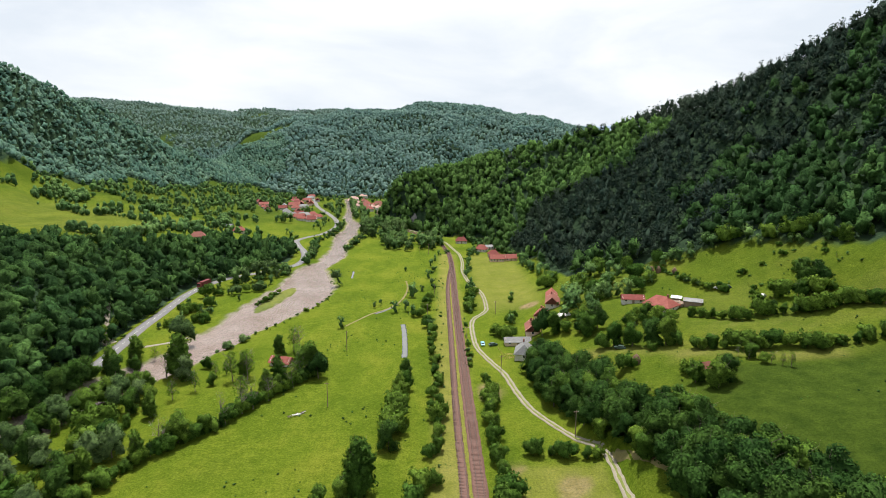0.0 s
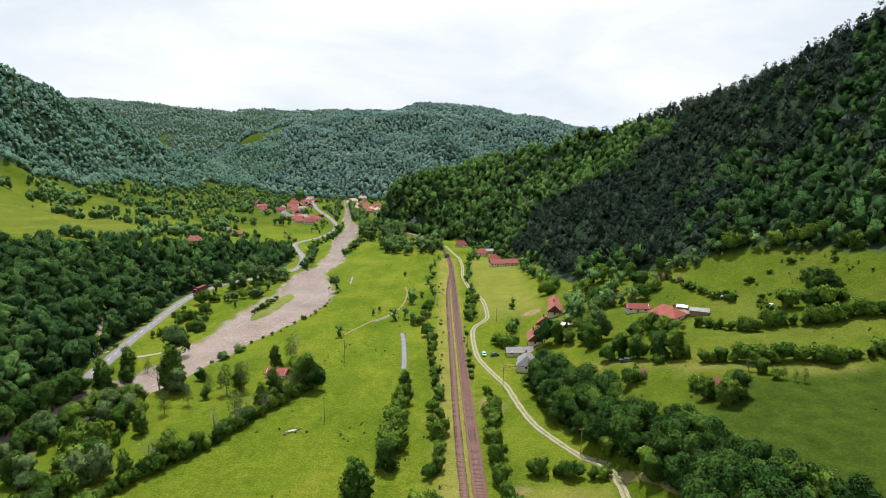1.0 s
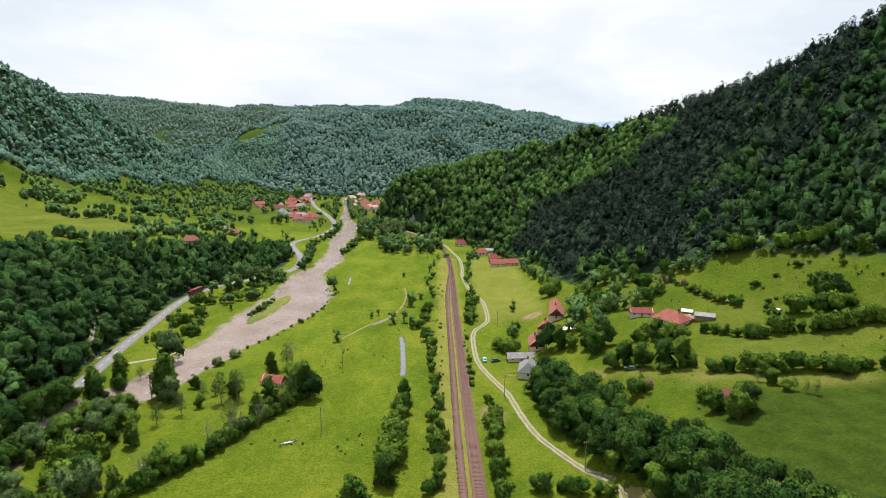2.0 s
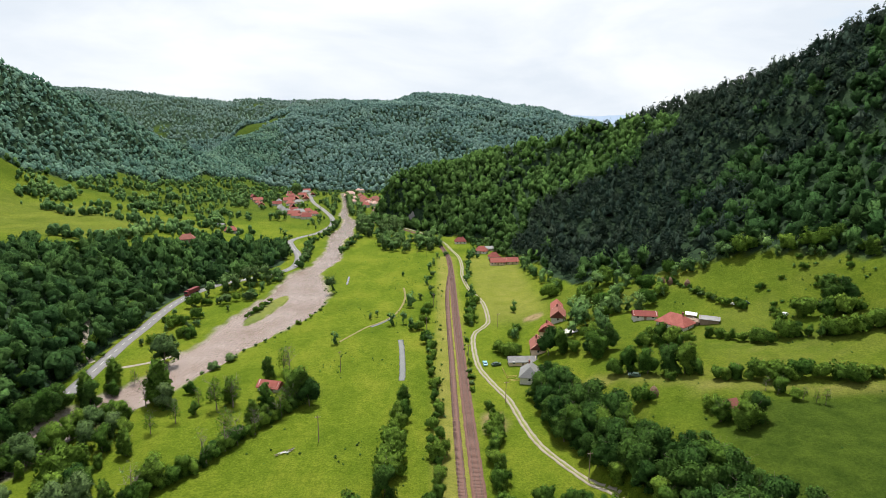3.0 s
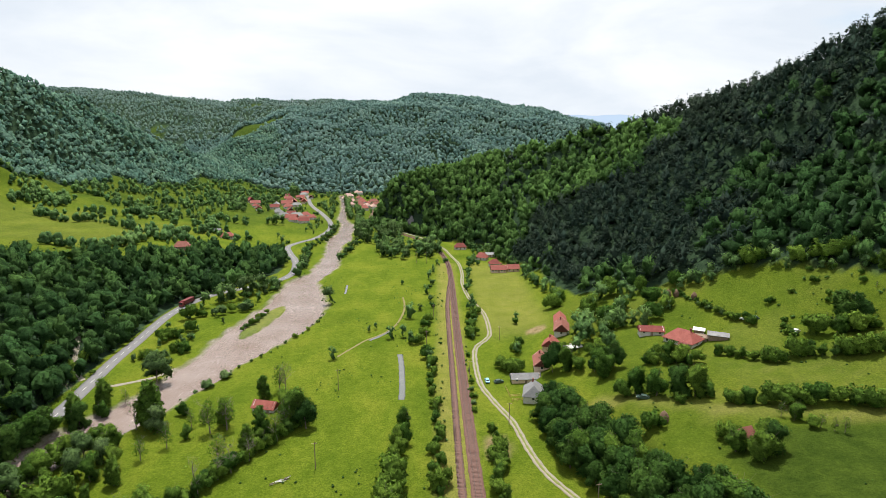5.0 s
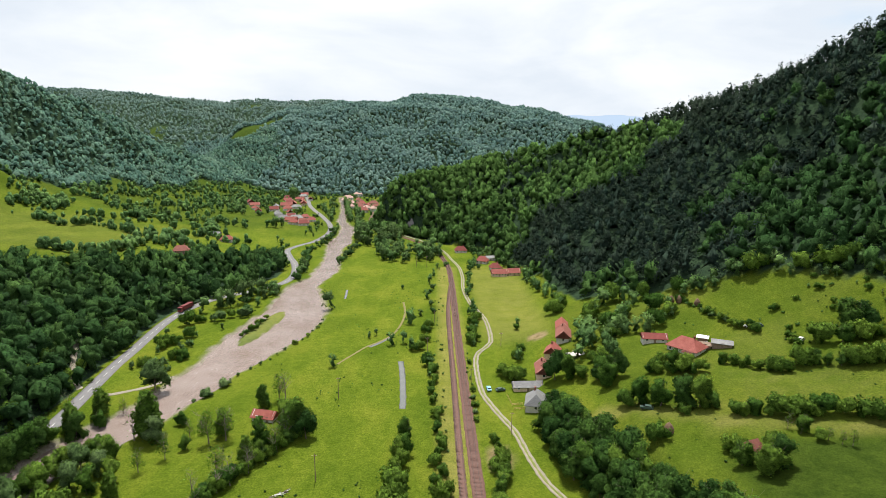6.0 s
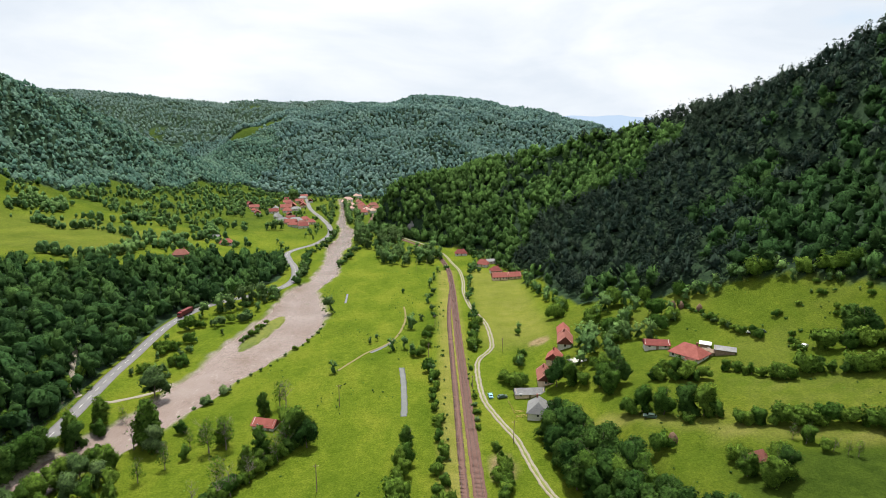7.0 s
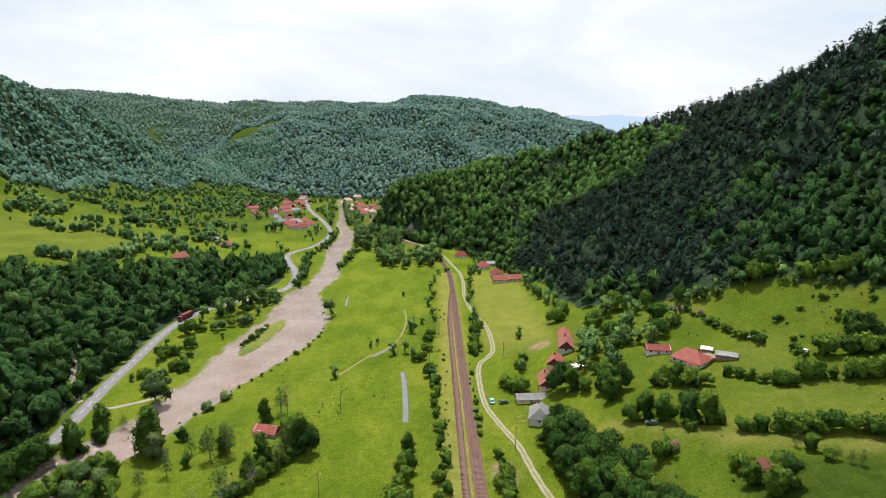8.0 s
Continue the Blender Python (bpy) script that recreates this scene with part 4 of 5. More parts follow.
track(RAIL, 0.30, "rusty main railway track on brown ballast", 0.0)
track(SIDING, 0.24, "rusty overgrown siding beside the main track", 0.15)
ribbon("grass_strip", PATH[:24], 0.33, 0.20, plain("track_grass", (0.09, 0.12, 0.02), (0.17, 0.19, 0.05), 0.5, 0.95), 1.5, 2, 0.0, 0.0, 0.6, path, 0.05)
xy, h = spline(ROAD, 0.5)
dash_bm = bmesh.new()
box(dash_bm, -0.10, 0.10, -1.9, 1.9, 0, 0.012)
dash = part("lane_dash", dash_bm, M_PAINT, road)
first = True
for k in range(120, len(xy) - 4, 15):
    x, y = xy[k]
    if y > 640:
        break
    o = dash if first else new("lane_dash", dash.data)
    first = False
    o.parent = road
    o.location = (x, y, max(DECK(x, y), DECK(*xy[k + 3]), DECK(*xy[k - 3])) + 0.15)
    o.rotation_euler = (0, 0, math.atan2(h[k, 1], h[k, 0]) - math.pi / 2)


def side_way(name, points, half, mat, label):
    return tagged(ribbon(name, points, half, 0.07, mat, 1.5, 3, 0.0, wobble=0.25, skirt=0.15), label, "track", kind="structure")


side_way("dirt_road", [(-141, 244), (-136, 243), (-128, 247), (-121, 252), (-116, 262)], 1.1, M_TRACK, "pale gravel spur leading to the river bank")
side_way("dirt_road", [(-148, 247), (-156, 256), (-163, 268), (-170, 282), (-180, 296)], 1.0, M_TRACK, "narrow earth track climbing into the wood")
side_way("dirt_road", [(47.5, 150), (51, 142), (55, 134), (60, 120)], 1.0, M_VERGE, "grassy track along the wood's edge")
# still water in the meadow
def pool(points, half, label):
    return tagged(ribbon("water", points, half, 0.05, M_POND, 1.2, 3, 0.0, wobble=0.12, skirt=0.12), label, "pond", kind="structure")


pool([(-20, 277), (-18.6, 265), (-17.4, 250), (-16.6, 238), (-16.4, 230)], 1.3, "narrow still pool in the meadow ditch")
side_way("creek_bed", [(-24.5, 372), (-22.5, 355), (-22.6, 338), (-25, 318), (-30, 306), (-38, 296), (-43, 286), (-49, 273)], 0.6, M_VERGE, "pale gravel bed of a meadow brook")
pool([(-26, 313), (-31, 303), (-37, 295)], 1.1, "shallow brook water on gravel")
pool([(-64, 402), (-63, 392), (-62, 380)], 0.8, "shallow side pool near the river")

# ---------------------------------------------------------------- buildings
def roof_bm(L, W, H, rise, over, hip, t=0.18):
    """A pitched roof with thickness; hip: how far the ridge ends stand in from the eaves (0: gable)."""
    bm = bmesh.new()
    a, b = L / 2 + over, W / 2 + over
    drop = rise * over / (W / 2)
    ring = [(-a, -b, H - drop), (a, -b, H - drop), (a, b, H - drop), (-a, b, H - drop)]
    ridge = [(-a + hip, 0, H + rise), (a - hip, 0, H + rise)]
    top = [bm.verts.new(p) for p in ring + ridge]
    low = [bm.verts.new((p[0], p[1], p[2] - t)) for p in ring + ridge]
    for f in ((0, 1, 5, 4), (2, 3, 4, 5), (1, 2, 5), (3, 0, 4)):
        bm.faces.new([top[k] for k in f])
        bm.faces.new([low[k] for k in reversed(f)])
    for i, j in ((0, 1), (1, 2), (2, 3), (3, 0)):
        bm.faces.new((low[i], low[j], top[j], top[i]))
    return bm


def walls_bm(L, W, H, rise, gable):
    bm = bmesh.new()
    box(bm, -L / 2, L / 2, -W / 2, W / 2, -1.5, H)
    if gable:
        for x in (-L / 2, L / 2 - 0.25):
            v = [bm.verts.new(p) for p in ((x, -W / 2, H), (x, W / 2, H), (x, 0, H + rise), (x + 0.25, -W / 2, H), (x + 0.25, W / 2, H), (x + 0.25, 0, H + rise))]
            for f in ((0, 2, 1), (3, 4, 5), (0, 3, 5, 2), (1, 2, 5, 4)):
                bm.faces.new([v[k] for k in f])
    return bm


def opening(name, parent, m, w, h, frame_mat, pane_mat):
    """A window or door: frame with a set-back pane; m puts its middle on the wall, facing -y."""
    bm = bmesh.new()
    for x0, x1, z0, z1 in ((-w / 2, -w / 2 + 0.1, 0, h), (w / 2 - 0.1, w / 2, 0, h), (-w / 2 + 0.1, w / 2 - 0.1, 0, 0.1), (-w / 2 + 0.1, w / 2 - 0.1, h - 0.1, h)):
        box(bm, x0, x1, -0.08, 0.02, z0, z1)
    f = part(name, bm, frame_mat, parent)
    f.matrix_local = m
    bm = bmesh.new()
    box(bm, -w / 2 + 0.1, w / 2 - 0.1, -0.03, 0.02, 0.1, h - 0.1)
    part("pane" if name == "window" else "door_leaf", bm, pane_mat, f)


def house(x, y, turn, L, W, H, rise, roof_mat, wall_mat, label, hip=None, over=0.5, windows=3, chimney=True, porch=False, name="house", z=None, group=""):
    root = tagged(new(name), label, "house" if name == "house" else name.replace("_", " "), group)
    root.matrix_world = pose(x, y, DECK(x, y) if z is None else z, 0, 0, turn)
    hip = W * 0.45 if hip is None else hip
    part("wall", walls_bm(L, W, H, rise, hip == 0), wall_mat, root)
    roof = part("roof", roof_bm(L, W, H, rise, over, hip), roof_mat, root)
    if chimney:
        bm = bmesh.new()
        box(bm, L * 0.2, L * 0.2 + 0.6, 0.3, 0.9, H + rise * 0.4, H + rise + 0.7)
        box(bm, L * 0.2 - 0.08, L * 0.2 + 0.68, 0.22, 0.98, H + rise + 0.7, H + rise + 0.82)
        part("chimney", bm, M_TILE_OLD, roof)
    for s, turn_w in ((-1, 0), (1, 180)):
        for k in range(windows):
            wx = (k + 0.5) / windows * L - L / 2
            if s < 0 and k == windows // 2:
                opening("door", root, pose(wx, s * (W / 2 + 0.01), 0.05, 0, 0, turn_w), 1.0, 2.0, M_TIMBER, M_TIMBER)
            else:
                opening("window", root, pose(wx, s * (W / 2 + 0.01), 0.95, 0, 0, turn_w), 1.1, 1.25, M_FRAME, M_PANE)
    for s, turn_w in ((1, 90), (-1, -90)):
        if windows > 1:
            opening("window", root, pose(s * (L / 2 + 0.01), 0, 0.95, 0, 0, turn_w), 1.1, 1.25, M_FRAME, M_PANE)
    if porch:
        bm = bmesh.new()
        box(bm, L / 2 - 4.2, L / 2 - 0.8, -W / 2 - 2.2, -W / 2 - 0.01, -1.2, 1.9)
        part("porch_wall", bm, M_PLASTER, root)
        bm = bmesh.new()
        v = [bm.verts.new(p) for p in ((L / 2 - 4.5, -W / 2 - 2.5, 2.0), (L / 2 - 0.5, -W / 2 - 2.5, 2.0), (L / 2 - 0.5, -W / 2 - 0.01, 2.75), (L / 2 - 4.5, -W / 2 - 0.01, 2.75))]
        bm.faces.new(v)
        bmesh.ops.solidify(bm, geom=bm.faces[:], thickness=0.15)
        part("porch_roof", bm, M_TILE_OLD, root, "pale red porch roof")
    return root


# farm on the slope
house(95.5, 243, -50, 11.5, 9, 3.0, 3.2, M_TILE, M_PLASTER, "white farmhouse with a red hipped tile roof", porch=True, windows=4, z=17.6, over=0.7)
house(86.8, 254.5, -8, 9.5, 4.6, 2.3, 1.5, M_TILE_DARK, M_PLASTER, "low white outbuilding with a dark red roof", hip=0, chimney=False, windows=3)
house(109, 242, -25, 7, 3.6, 2.0, 0.9, M_GREYROOF, M_TIMBER, "grey board shed with a sheet roof", hip=0, chimney=False, windows=1, name="shed")
house(105, 250, -30, 3.6, 2.6, 2.2, 0.6, plain("white_sheet", (0.6, 0.62, 0.62), (0.75, 0.77, 0.77), 0.5, 0.5), M_TIMBER, "small shed with a white roof", hip=0, chimney=False, windows=1, name="shed")
house(103.5, 244, -28, 4.0, 3.0, 1.8, 0.7, M_TIMBER, M_TIMBER, "dark weathered wooden lean-to", hip=0, chimney=False, windows=1, name="shed")
# row of houses by the track
house(34.5, 231, 78, 9.5, 7.5, 2.8, 3.3, M_GREYROOF, M_PLASTER, "white house with a grey sheet hipped roof", hip=2.6)
house(33.5, 247, 3, 11.5, 4.2, 2.2, 1.5, M_GREYROOF, M_OCHRE, "long low barn with a weathered grey roof", hip=0, chimney=False, name="barn")
house(41.5, 256, 84, 11, 6, 2.8, 2.6, M_TILE_OLD, M_OCHRE, "ochre house with a faded orange tile roof", hip=0)
house(48.5, 272, 70, 7.5, 6, 2.6, 2.6, M_TILE, M_OCHRE, "small house with a red tile roof", hip=0)
house(56.5, 287, 78, 12, 6.5, 2.9, 3.0, M_TILE_OLD, M_PLASTER, "white house with faded red tiles", hip=0)
house(58.5, 300, 80, 10, 5.5, 2.5, 2.4, M_TILE, M_TIMBER, "timber barn with a red tile roof", hip=0, chimney=False, name="barn")
house(56, 261, 20, 6.5, 3.2, 1.8, 0.7, M_PLASTER, M_TIMBER, "low shed with a pale sheet roof", hip=0, chimney=False, windows=1, name="shed")
# houses at the wood's foot
house(42, 440, 4, 11, 6, 2.8, 2.6, M_TILE, M_OCHRE, "long farmhouse with a bright red roof", hip=0, windows=5)
house(53, 443, 8, 9, 6, 2.6, 2.5, M_TILE, M_OCHRE, "farm building with a red tile roof", hip=0)
house(41, 459, 10, 8, 6.5, 3.0, 2.8, M_TILE_DARK, M_PLASTER, "white house with a dark red hipped roof")
house(33, 484, -25, 9, 6, 2.8, 3.2, M_TILE, M_PLASTER, "white house with a red hipped roof")
house(40, 494, 12, 8, 5, 2.5, 1.5, M_GREYROOF, M_PLASTER, "low building with a pale grey roof", hip=0, chimney=False)
house(17, 527, 5, 10, 6, 2.8, 3.0, M_TILE_DARK, M_PLASTER, "white house with a dark red hipped roof")
# hut in the meadow and a hut among the bushes
house(-66, 223, -14, 8.2, 4.6, 1.9, 1.7, M_TILE, M_PLASTER, "small hut with a red tile roof in the meadow", hip=0, chimney=False, windows=2, over=0.6, name="hut")
house(80.5, 167, 20, 4.2, 3.4, 1.9, 1.8, M_TILE_OLD, M_TIMBER, "small wooden hut with a red roof among bushes", hip=0.9, chimney=False, windows=1, name="hut")
# on the terrace over the wood
house(-194, 540, 15, 11, 7, 2.8, 3.0, M_TILE, M_PLASTER, "white house with a red roof on the terrace")
house(-192, 444, 20, 11, 7, 2.6, 3.2, M_TILE_OLD, M_TIMBER, "old farmhouse with a faded red roof among trees")
house(-212, 565, -10, 7, 4, 2.2, 1.4, M_GREYROOF, M_PLASTER, "small shed with a pale roof", hip=0, chimney=False, windows=1, name="shed")
# the village
rv = random.Random(21)
VILLAGE = [(-171, 690), (-158, 684), (-163, 703), (-178, 706), (-190, 716), (-176, 722), (-156, 716), (-168, 735), (-188, 745), (-205, 750), (-200, 786), (-226, 806), (-212, 822), (-236, 768), (-250, 800),
           (-205, 842), (-222, 856), (-234, 842), (-218, 880), (-204, 884), (-230, 900), (-214, 915), (-240, 930), (-224, 945), (-206, 940), (-246, 962), (-228, 985), (-262, 836), (-276, 858), (-232, 1010)]
QUARTER = [(-127, 836), (-114, 842), (-102, 826), (-120, 856), (-106, 862), (-92, 850), (-132, 872), (-116, 878), (-100, 884), (-138, 892), (-120, 902), (-104, 800), (-92, 815), (-146, 912), (-128, 930), (-148, 950), (-140, 1010)]
KINDS = [(M_TILE, M_PLASTER, "white village house with a red roof"), (M_TILE_DARK, M_PLASTER, "white village house with a dark red roof"), (M_TILE_OLD, M_OCHRE, "ochre village house with an orange roof"),
         (M_TILE, M_OCHRE, "ochre village house with a red roof"), (M_GREYROOF, M_PLASTER, "white village house with a grey roof")]
PROTO = []
for k, (rm, wm, lab) in enumerate(KINDS):
    PROTO.append(house(*VILLAGE[k], rv.uniform(-40, 40), 11 + k, 7.5, 3.4, 3.2, rm, wm, lab, hip=0 if k % 2 else None, windows=3, group="village houses"))
PALE = house(*QUARTER[0], 12, 14, 9, 4.5, 3.2, plain("pale_red_tiles", (0.34, 0.20, 0.17), (0.45, 0.31, 0.27), 0.5, 0.85), M_PLASTER, "large pale house with a washed-out red roof", windows=4, group="village houses")
for k, (x, y) in enumerate(VILLAGE[5:]):
    s = rv.uniform(0.85, 1.15)
    c = copy_thing(PROTO[rv.choice((0, 1, 1, 2, 3, 3, 4))], pose(x, y, DECK(x, y), 0, 0, rv.choice((20, 110)) + rv.uniform(-20, 20)))
    c.scale = (s, s, s)
for k, (x, y) in enumerate(QUARTER[1:]):
    s = rv.uniform(0.85, 1.2)
    c = copy_thing(rv.choice((PALE, PALE, PROTO[0], PROTO[2])), pose(x, y, DECK(x, y), 0, 0, rv.choice((10, 100)) + rv.uniform(-15, 15)))
    c.scale = (s, s, s)

# ---------------------------------------------------------------- single trees, hedges, bushes
HEDGE = [(-92, 128), (-89, 136), (-86, 147), (-81, 156), (-72, 169), (-65, 185), (-56, 203), (-51, 213)]
row(HEDGE, 2.3, ["bush", "bush", "bush", "dark"], 2.8, 4.6, 0.9, "bushes of the hedge")
row(HEDGE[2:], 7.0, ["sparse", "tall", "round", "bare"], 6, 10, 2.0)
# trees by the hut and on the strip by the river
for kind, x, y, h in (("tall", -69, 231, 9), ("bare", -62, 236, 10.5), ("sparse", -65, 238, 10), ("round", -52, 212, 12), ("dark", -48, 209, 9), ("round", -57, 218, 9), ("tall", -61, 201, 11), ("tall", -63, 193, 9),
                      ("sparse", -80, 206, 11), ("sparse", -75, 208, 11), ("tall", -77, 211, 9), ("sparse", -88, 210, 6), ("sparse", -90, 196, 7), ("round", -86, 202, 4.5), ("bare", -73, 176, 8), ("sparse", -70, 187, 9),
                      ("sparse", -85, 213, 5), ("round", -95, 219, 5), ("tall", -101, 209, 16), ("tall", -103.5, 212, 14), ("pale", -98, 206, 9), ("bare", -106, 208, 10), ("pale", -117, 246, 12), ("bare", -113, 236, 7)):
    plant(kind, x, y, h)
for kind, x, y, h in (("tall", -126, 224, 11), ("dark", -128, 212, 9), ("round", -124, 219, 6), ("sparse", -121, 229, 6), ("tall", -131, 214, 10), ("round", -133, 205, 8), ("bare", -136, 221, 9), ("round", -108, 195, 8),
                      ("pale", -113, 190, 8), ("round", -118, 196, 7), ("pale", -106, 188, 7), ("round", -100, 184, 7), ("sparse", -95, 189, 7), ("round", -104, 178, 8), ("pale", -110, 180, 8), ("tall", -96, 176, 8)):
    plant(kind, x, y, h)
for k in range(34):
    u, v = rt.random(), rt.random()
    plant(rt.choice(("round", "round", "pale", "tall", "sparse", "bush", "dark")), -122 + 26 * u + (160 - 150 * v) * 0.02, 124 + 52 * v, rt.uniform(4, 9))
row([(-134.5, 204), (-135.5, 192), (-138, 178), (-141, 160), (-142, 145)], 3.2, ["dark", "round", "dark"], 7, 10, 0.8)
row([(-113, 203), (-118, 192), (-121.5, 180), (-125, 166), (-127, 150)], 3.4, ["round", "pale", "dark", "round"], 6, 9, 1.2)
# meadow by the railway
for kind, x, y, h in (("round", -50, 271, 6), ("tall", -26, 298, 6.5), ("round", -18, 330, 8.5), ("pale", -38, 308, 3.5), ("bush", -8, 324, 4), ("bush", -9, 316, 3.4), ("bush", -9, 303, 3.8), ("bush", -12, 292, 4), ("tall", -16, 293, 6),
                      ("bush", -14, 290, 3.5), ("sparse", -20, 300, 6), ("pale", -68, 360, 10), ("bush", -27, 404, 3.5), ("grey", -91, 250, 4), ("grey", -95, 241, 4), ("round", -35, 312, 3.5), ("pale", -13, 345, 4), ("bush", -6, 350, 4),
                      ("grey", -7, 365, 4), ("sparse", -10, 380, 6), ("bush", -8, 395, 3), ("round", -9, 418, 6), ("grey", -6, 405, 4)):
    plant(kind, x, y, h)
row([(-17.5, 160), (-15.5, 172), (-15, 184), (-15, 196), (-14.5, 208)], 3.6, ["tall", "bush", "tall", "round"], 4, 8, 1.0, wide=0.9)
for kind, x, y, h in (("tall", -21, 134, 14), ("tall", -23, 139, 12), ("dark", -16, 156, 8), ("round", -26, 132, 6), ("bush", -31, 130, 4), ("bush", -6, 135, 5), ("bush", -8, 128, 5), ("bush", -3.5, 138, 4), ("bush", -9, 119, 5), ("bush", -12, 112, 5)):
    plant(kind, x, y, h)
row([(-2.5, 150), (-2, 165), (-3, 194), (-3, 226), (-5, 255), (-6, 276)], 5.2, ["bush", "round", "bush", "bush"], 2.2, 5.4, 1.6)
row([(-0.8, 110), (-1.6, 160), (-1.8, 220), (-2, 300), (-2, 380)], 7.5, ["bush", "grey", "bush"], 0.6, 1.6, 2.6)
row([(16, 112), (15.5, 134), (15.5, 154), (16, 176), (16.5, 196), (17, 208)], 3.2, ["bush", "round", "bush", "tall"], 2.6, 6.0, 1.5)
row([(14, 296), (15.5, 312), (16.5, 330), (18, 352), (17.5, 366)], 4.0, ["bush", "bush", "round"], 2.5, 5.0, 1.5)
row([(11, 220), (10.5, 262), (11.5, 290)], 6.0, ["bush", "grey"], 0.9, 2.2, 0.8)
row([(24, 153), (31, 152.5), (38, 151.5), (44, 149)], 3.4, ["bush", "bush", "round"], 2.4, 4.6, 0.6)
row([(-7, 430), (-3, 460), (4, 480)], 7.0, ["bush", "round", "grey"], 2, 5, 2)
row([(17, 385), (19, 420), (21, 450), (24, 470)], 6.0, ["bush", "bush", "round"], 2, 5, 1.5)
# copse beyond the meadow
for k in range(46):
    a, d = rt.uniform(0, 6.28), math.sqrt(rt.random())
    plant(rt.choice(("round", "round", "tall", "round", "pale")), -26 + 31 * d * math.cos(a), 516 + 32 * d * math.sin(a), rt.uniform(7, 12))
for k in range(60):
    t = rt.random()
    plant(rt.choice(("pale", "round", "pale", "round")), -84 + 46 * rt.random() - 8 * t, 555 + 110 * t + rt.uniform(-6, 6), rt.uniform(6, 12))
# right bank of the river
row([(-101, 232), (-93.5, 249), (-84, 272), (-76, 293), (-69.5, 315), (-67, 338)], 6.5, ["grey", "bush", "grey"], 0.9, 2.2, 0.9)
row([(-86, 470), (-82, 495), (-80, 520), (-79, 545), (-79, 570)], 6.0, ["pale", "bush", "pale", "round"], 4, 8, 2.0)
row([(-84, 590), (-86, 620), (-92, 660), (-100, 715)], 7.0, ["pale", "round"], 6, 10, 3.0)
# between road and river
for k in range(64):
    y = rt.uniform(262, 405)
    lo, hi = np.interp(y, (262, 300, 340, 365, 405), (-138, -143, -146, -138, -116)), np.interp(y, (262, 300, 340, 365, 405), (-120, -118, -113, -108, -108))
    u = rt.random()
    plant(rt.choice(("bush", "round", "bush", "pale", "round", "grey")), lo + (hi - lo) * u, y, rt.uniform(2.5, 5.0) * (1.0 if y < 330 else 1.5))
for kind, x, y, h in (("pale", -128, 362, 12), ("pale", -124, 372, 13), ("pale", -121, 381, 12), ("round", -134, 362, 11), ("pale", -118, 392, 10), ("round", -112, 364, 6), ("pale", -124, 286, 6), ("dark", -140, 352, 9)):
    plant(kind, x, y, h)
row([(-148, 264), (-147, 250), (-144, 228)], 5.0, ["bush", "grey"], 0.9, 1.8, 0.8)
row([(-103, 430), (-107, 460), (-112, 490), (-116, 520), (-113, 560), (-112, 600), (-116, 650)], 5.0, ["bush", "round", "pale", "bush"], 3, 7, 2.4)
row([(-122, 470), (-133, 500), (-146, 530), (-142, 556)], 6.0, ["bush", "round"], 3, 6, 2.0)
row([(-103.5, 312), (-101.5, 326), (-99.5, 342)], 2.6, ["grey", "bush"], 1.4, 3.2, 1.2)
# embankment above the road
for k in range(46):
    y = rt.uniform(190, 330)
    x = np.interp(y, (190, 246, 292, 335), (-152, -153, -159, -162)) + rt.uniform(-14, 2)
    plant(rt.choice(("bush", "bush", "round")), x, y, rt.uniform(2.5, 6))
# the valley's far end
for k in range(600):
    x, y = rt.uniform(-330, -60), rt.uniform(590, 1010)
    if abs(x - np.interp(y, BANK_Y, BANK_R)) < 6 or distance_to(np.array([x]), np.array([y]), ROAD)[0] < 6 or (np.interp(y, BANK_Y, BANK_L) - 3 < x < np.interp(y, BANK_Y, BANK_R) + 3):
        continue
    if (-215 < x < -150 and 590 < y < 670) or (-262 < x < -196 and 672 < y < 724):
        continue
    if any(abs(x - a - (b - y) * 0.17) < 9 and -6 < b - y < 26 for a, b in VILLAGE + QUARTER):
        continue
    plant(rt.choice(("round", "round", "pale", "bush", "tall")), x, y, rt.uniform(3.5, 8))
for kind, x, y, h in (("spruce", -236, 950, 22), ("spruce", -232, 956, 18), ("dark", -186, 660, 11), ("dark", -181, 655, 12), ("dark", -177, 662, 11), ("dark", -190, 652, 9), ("round", -150, 560, 7), ("round", -158, 575, 6)):
    plant(kind, x, y, h)
row([(-100, 735), (-110, 790), (-128, 850), (-150, 900)], 8.0, ["pale", "round"], 6, 11, 4.0)
row([(-109, 715), (-123, 790), (-139, 870), (-157, 960)], 5.0, ["pale", "round"], 7, 11, 2.0)
row([(-132, 715), (-146, 780), (-170, 850)], 9.0, ["round", "pale"], 5, 9, 4.0)

# ---------------------------------------------------------------- the slope on the farm's side
rw = random.Random(8)
made = []
while len(made) < 108:                                     # wood beside the farm track
    y = rw.uniform(84, 221)
    lo = np.interp(y, (84, 110, 136, 157, 170, 190, 205, 226), (59, 58, 52, 47, 42, 36, 34, 36))
    hi = np.interp(y, (84, 112, 135, 150, 165, 190, 206, 226), (88, 77, 68, 62, 55, 49.5, 46, 42))
    x = rw.uniform(lo, hi)
    if all((x - a) ** 2 + (y - b) ** 2 > 13 for a, b in made):
        made.append((x, y))
        plant(rw.choice(("dark", "dark", "dark", "dark", "round", "dark")), x, y, rw.uniform(6.5, 10.5), 1.1, "trees of the wood by the track")
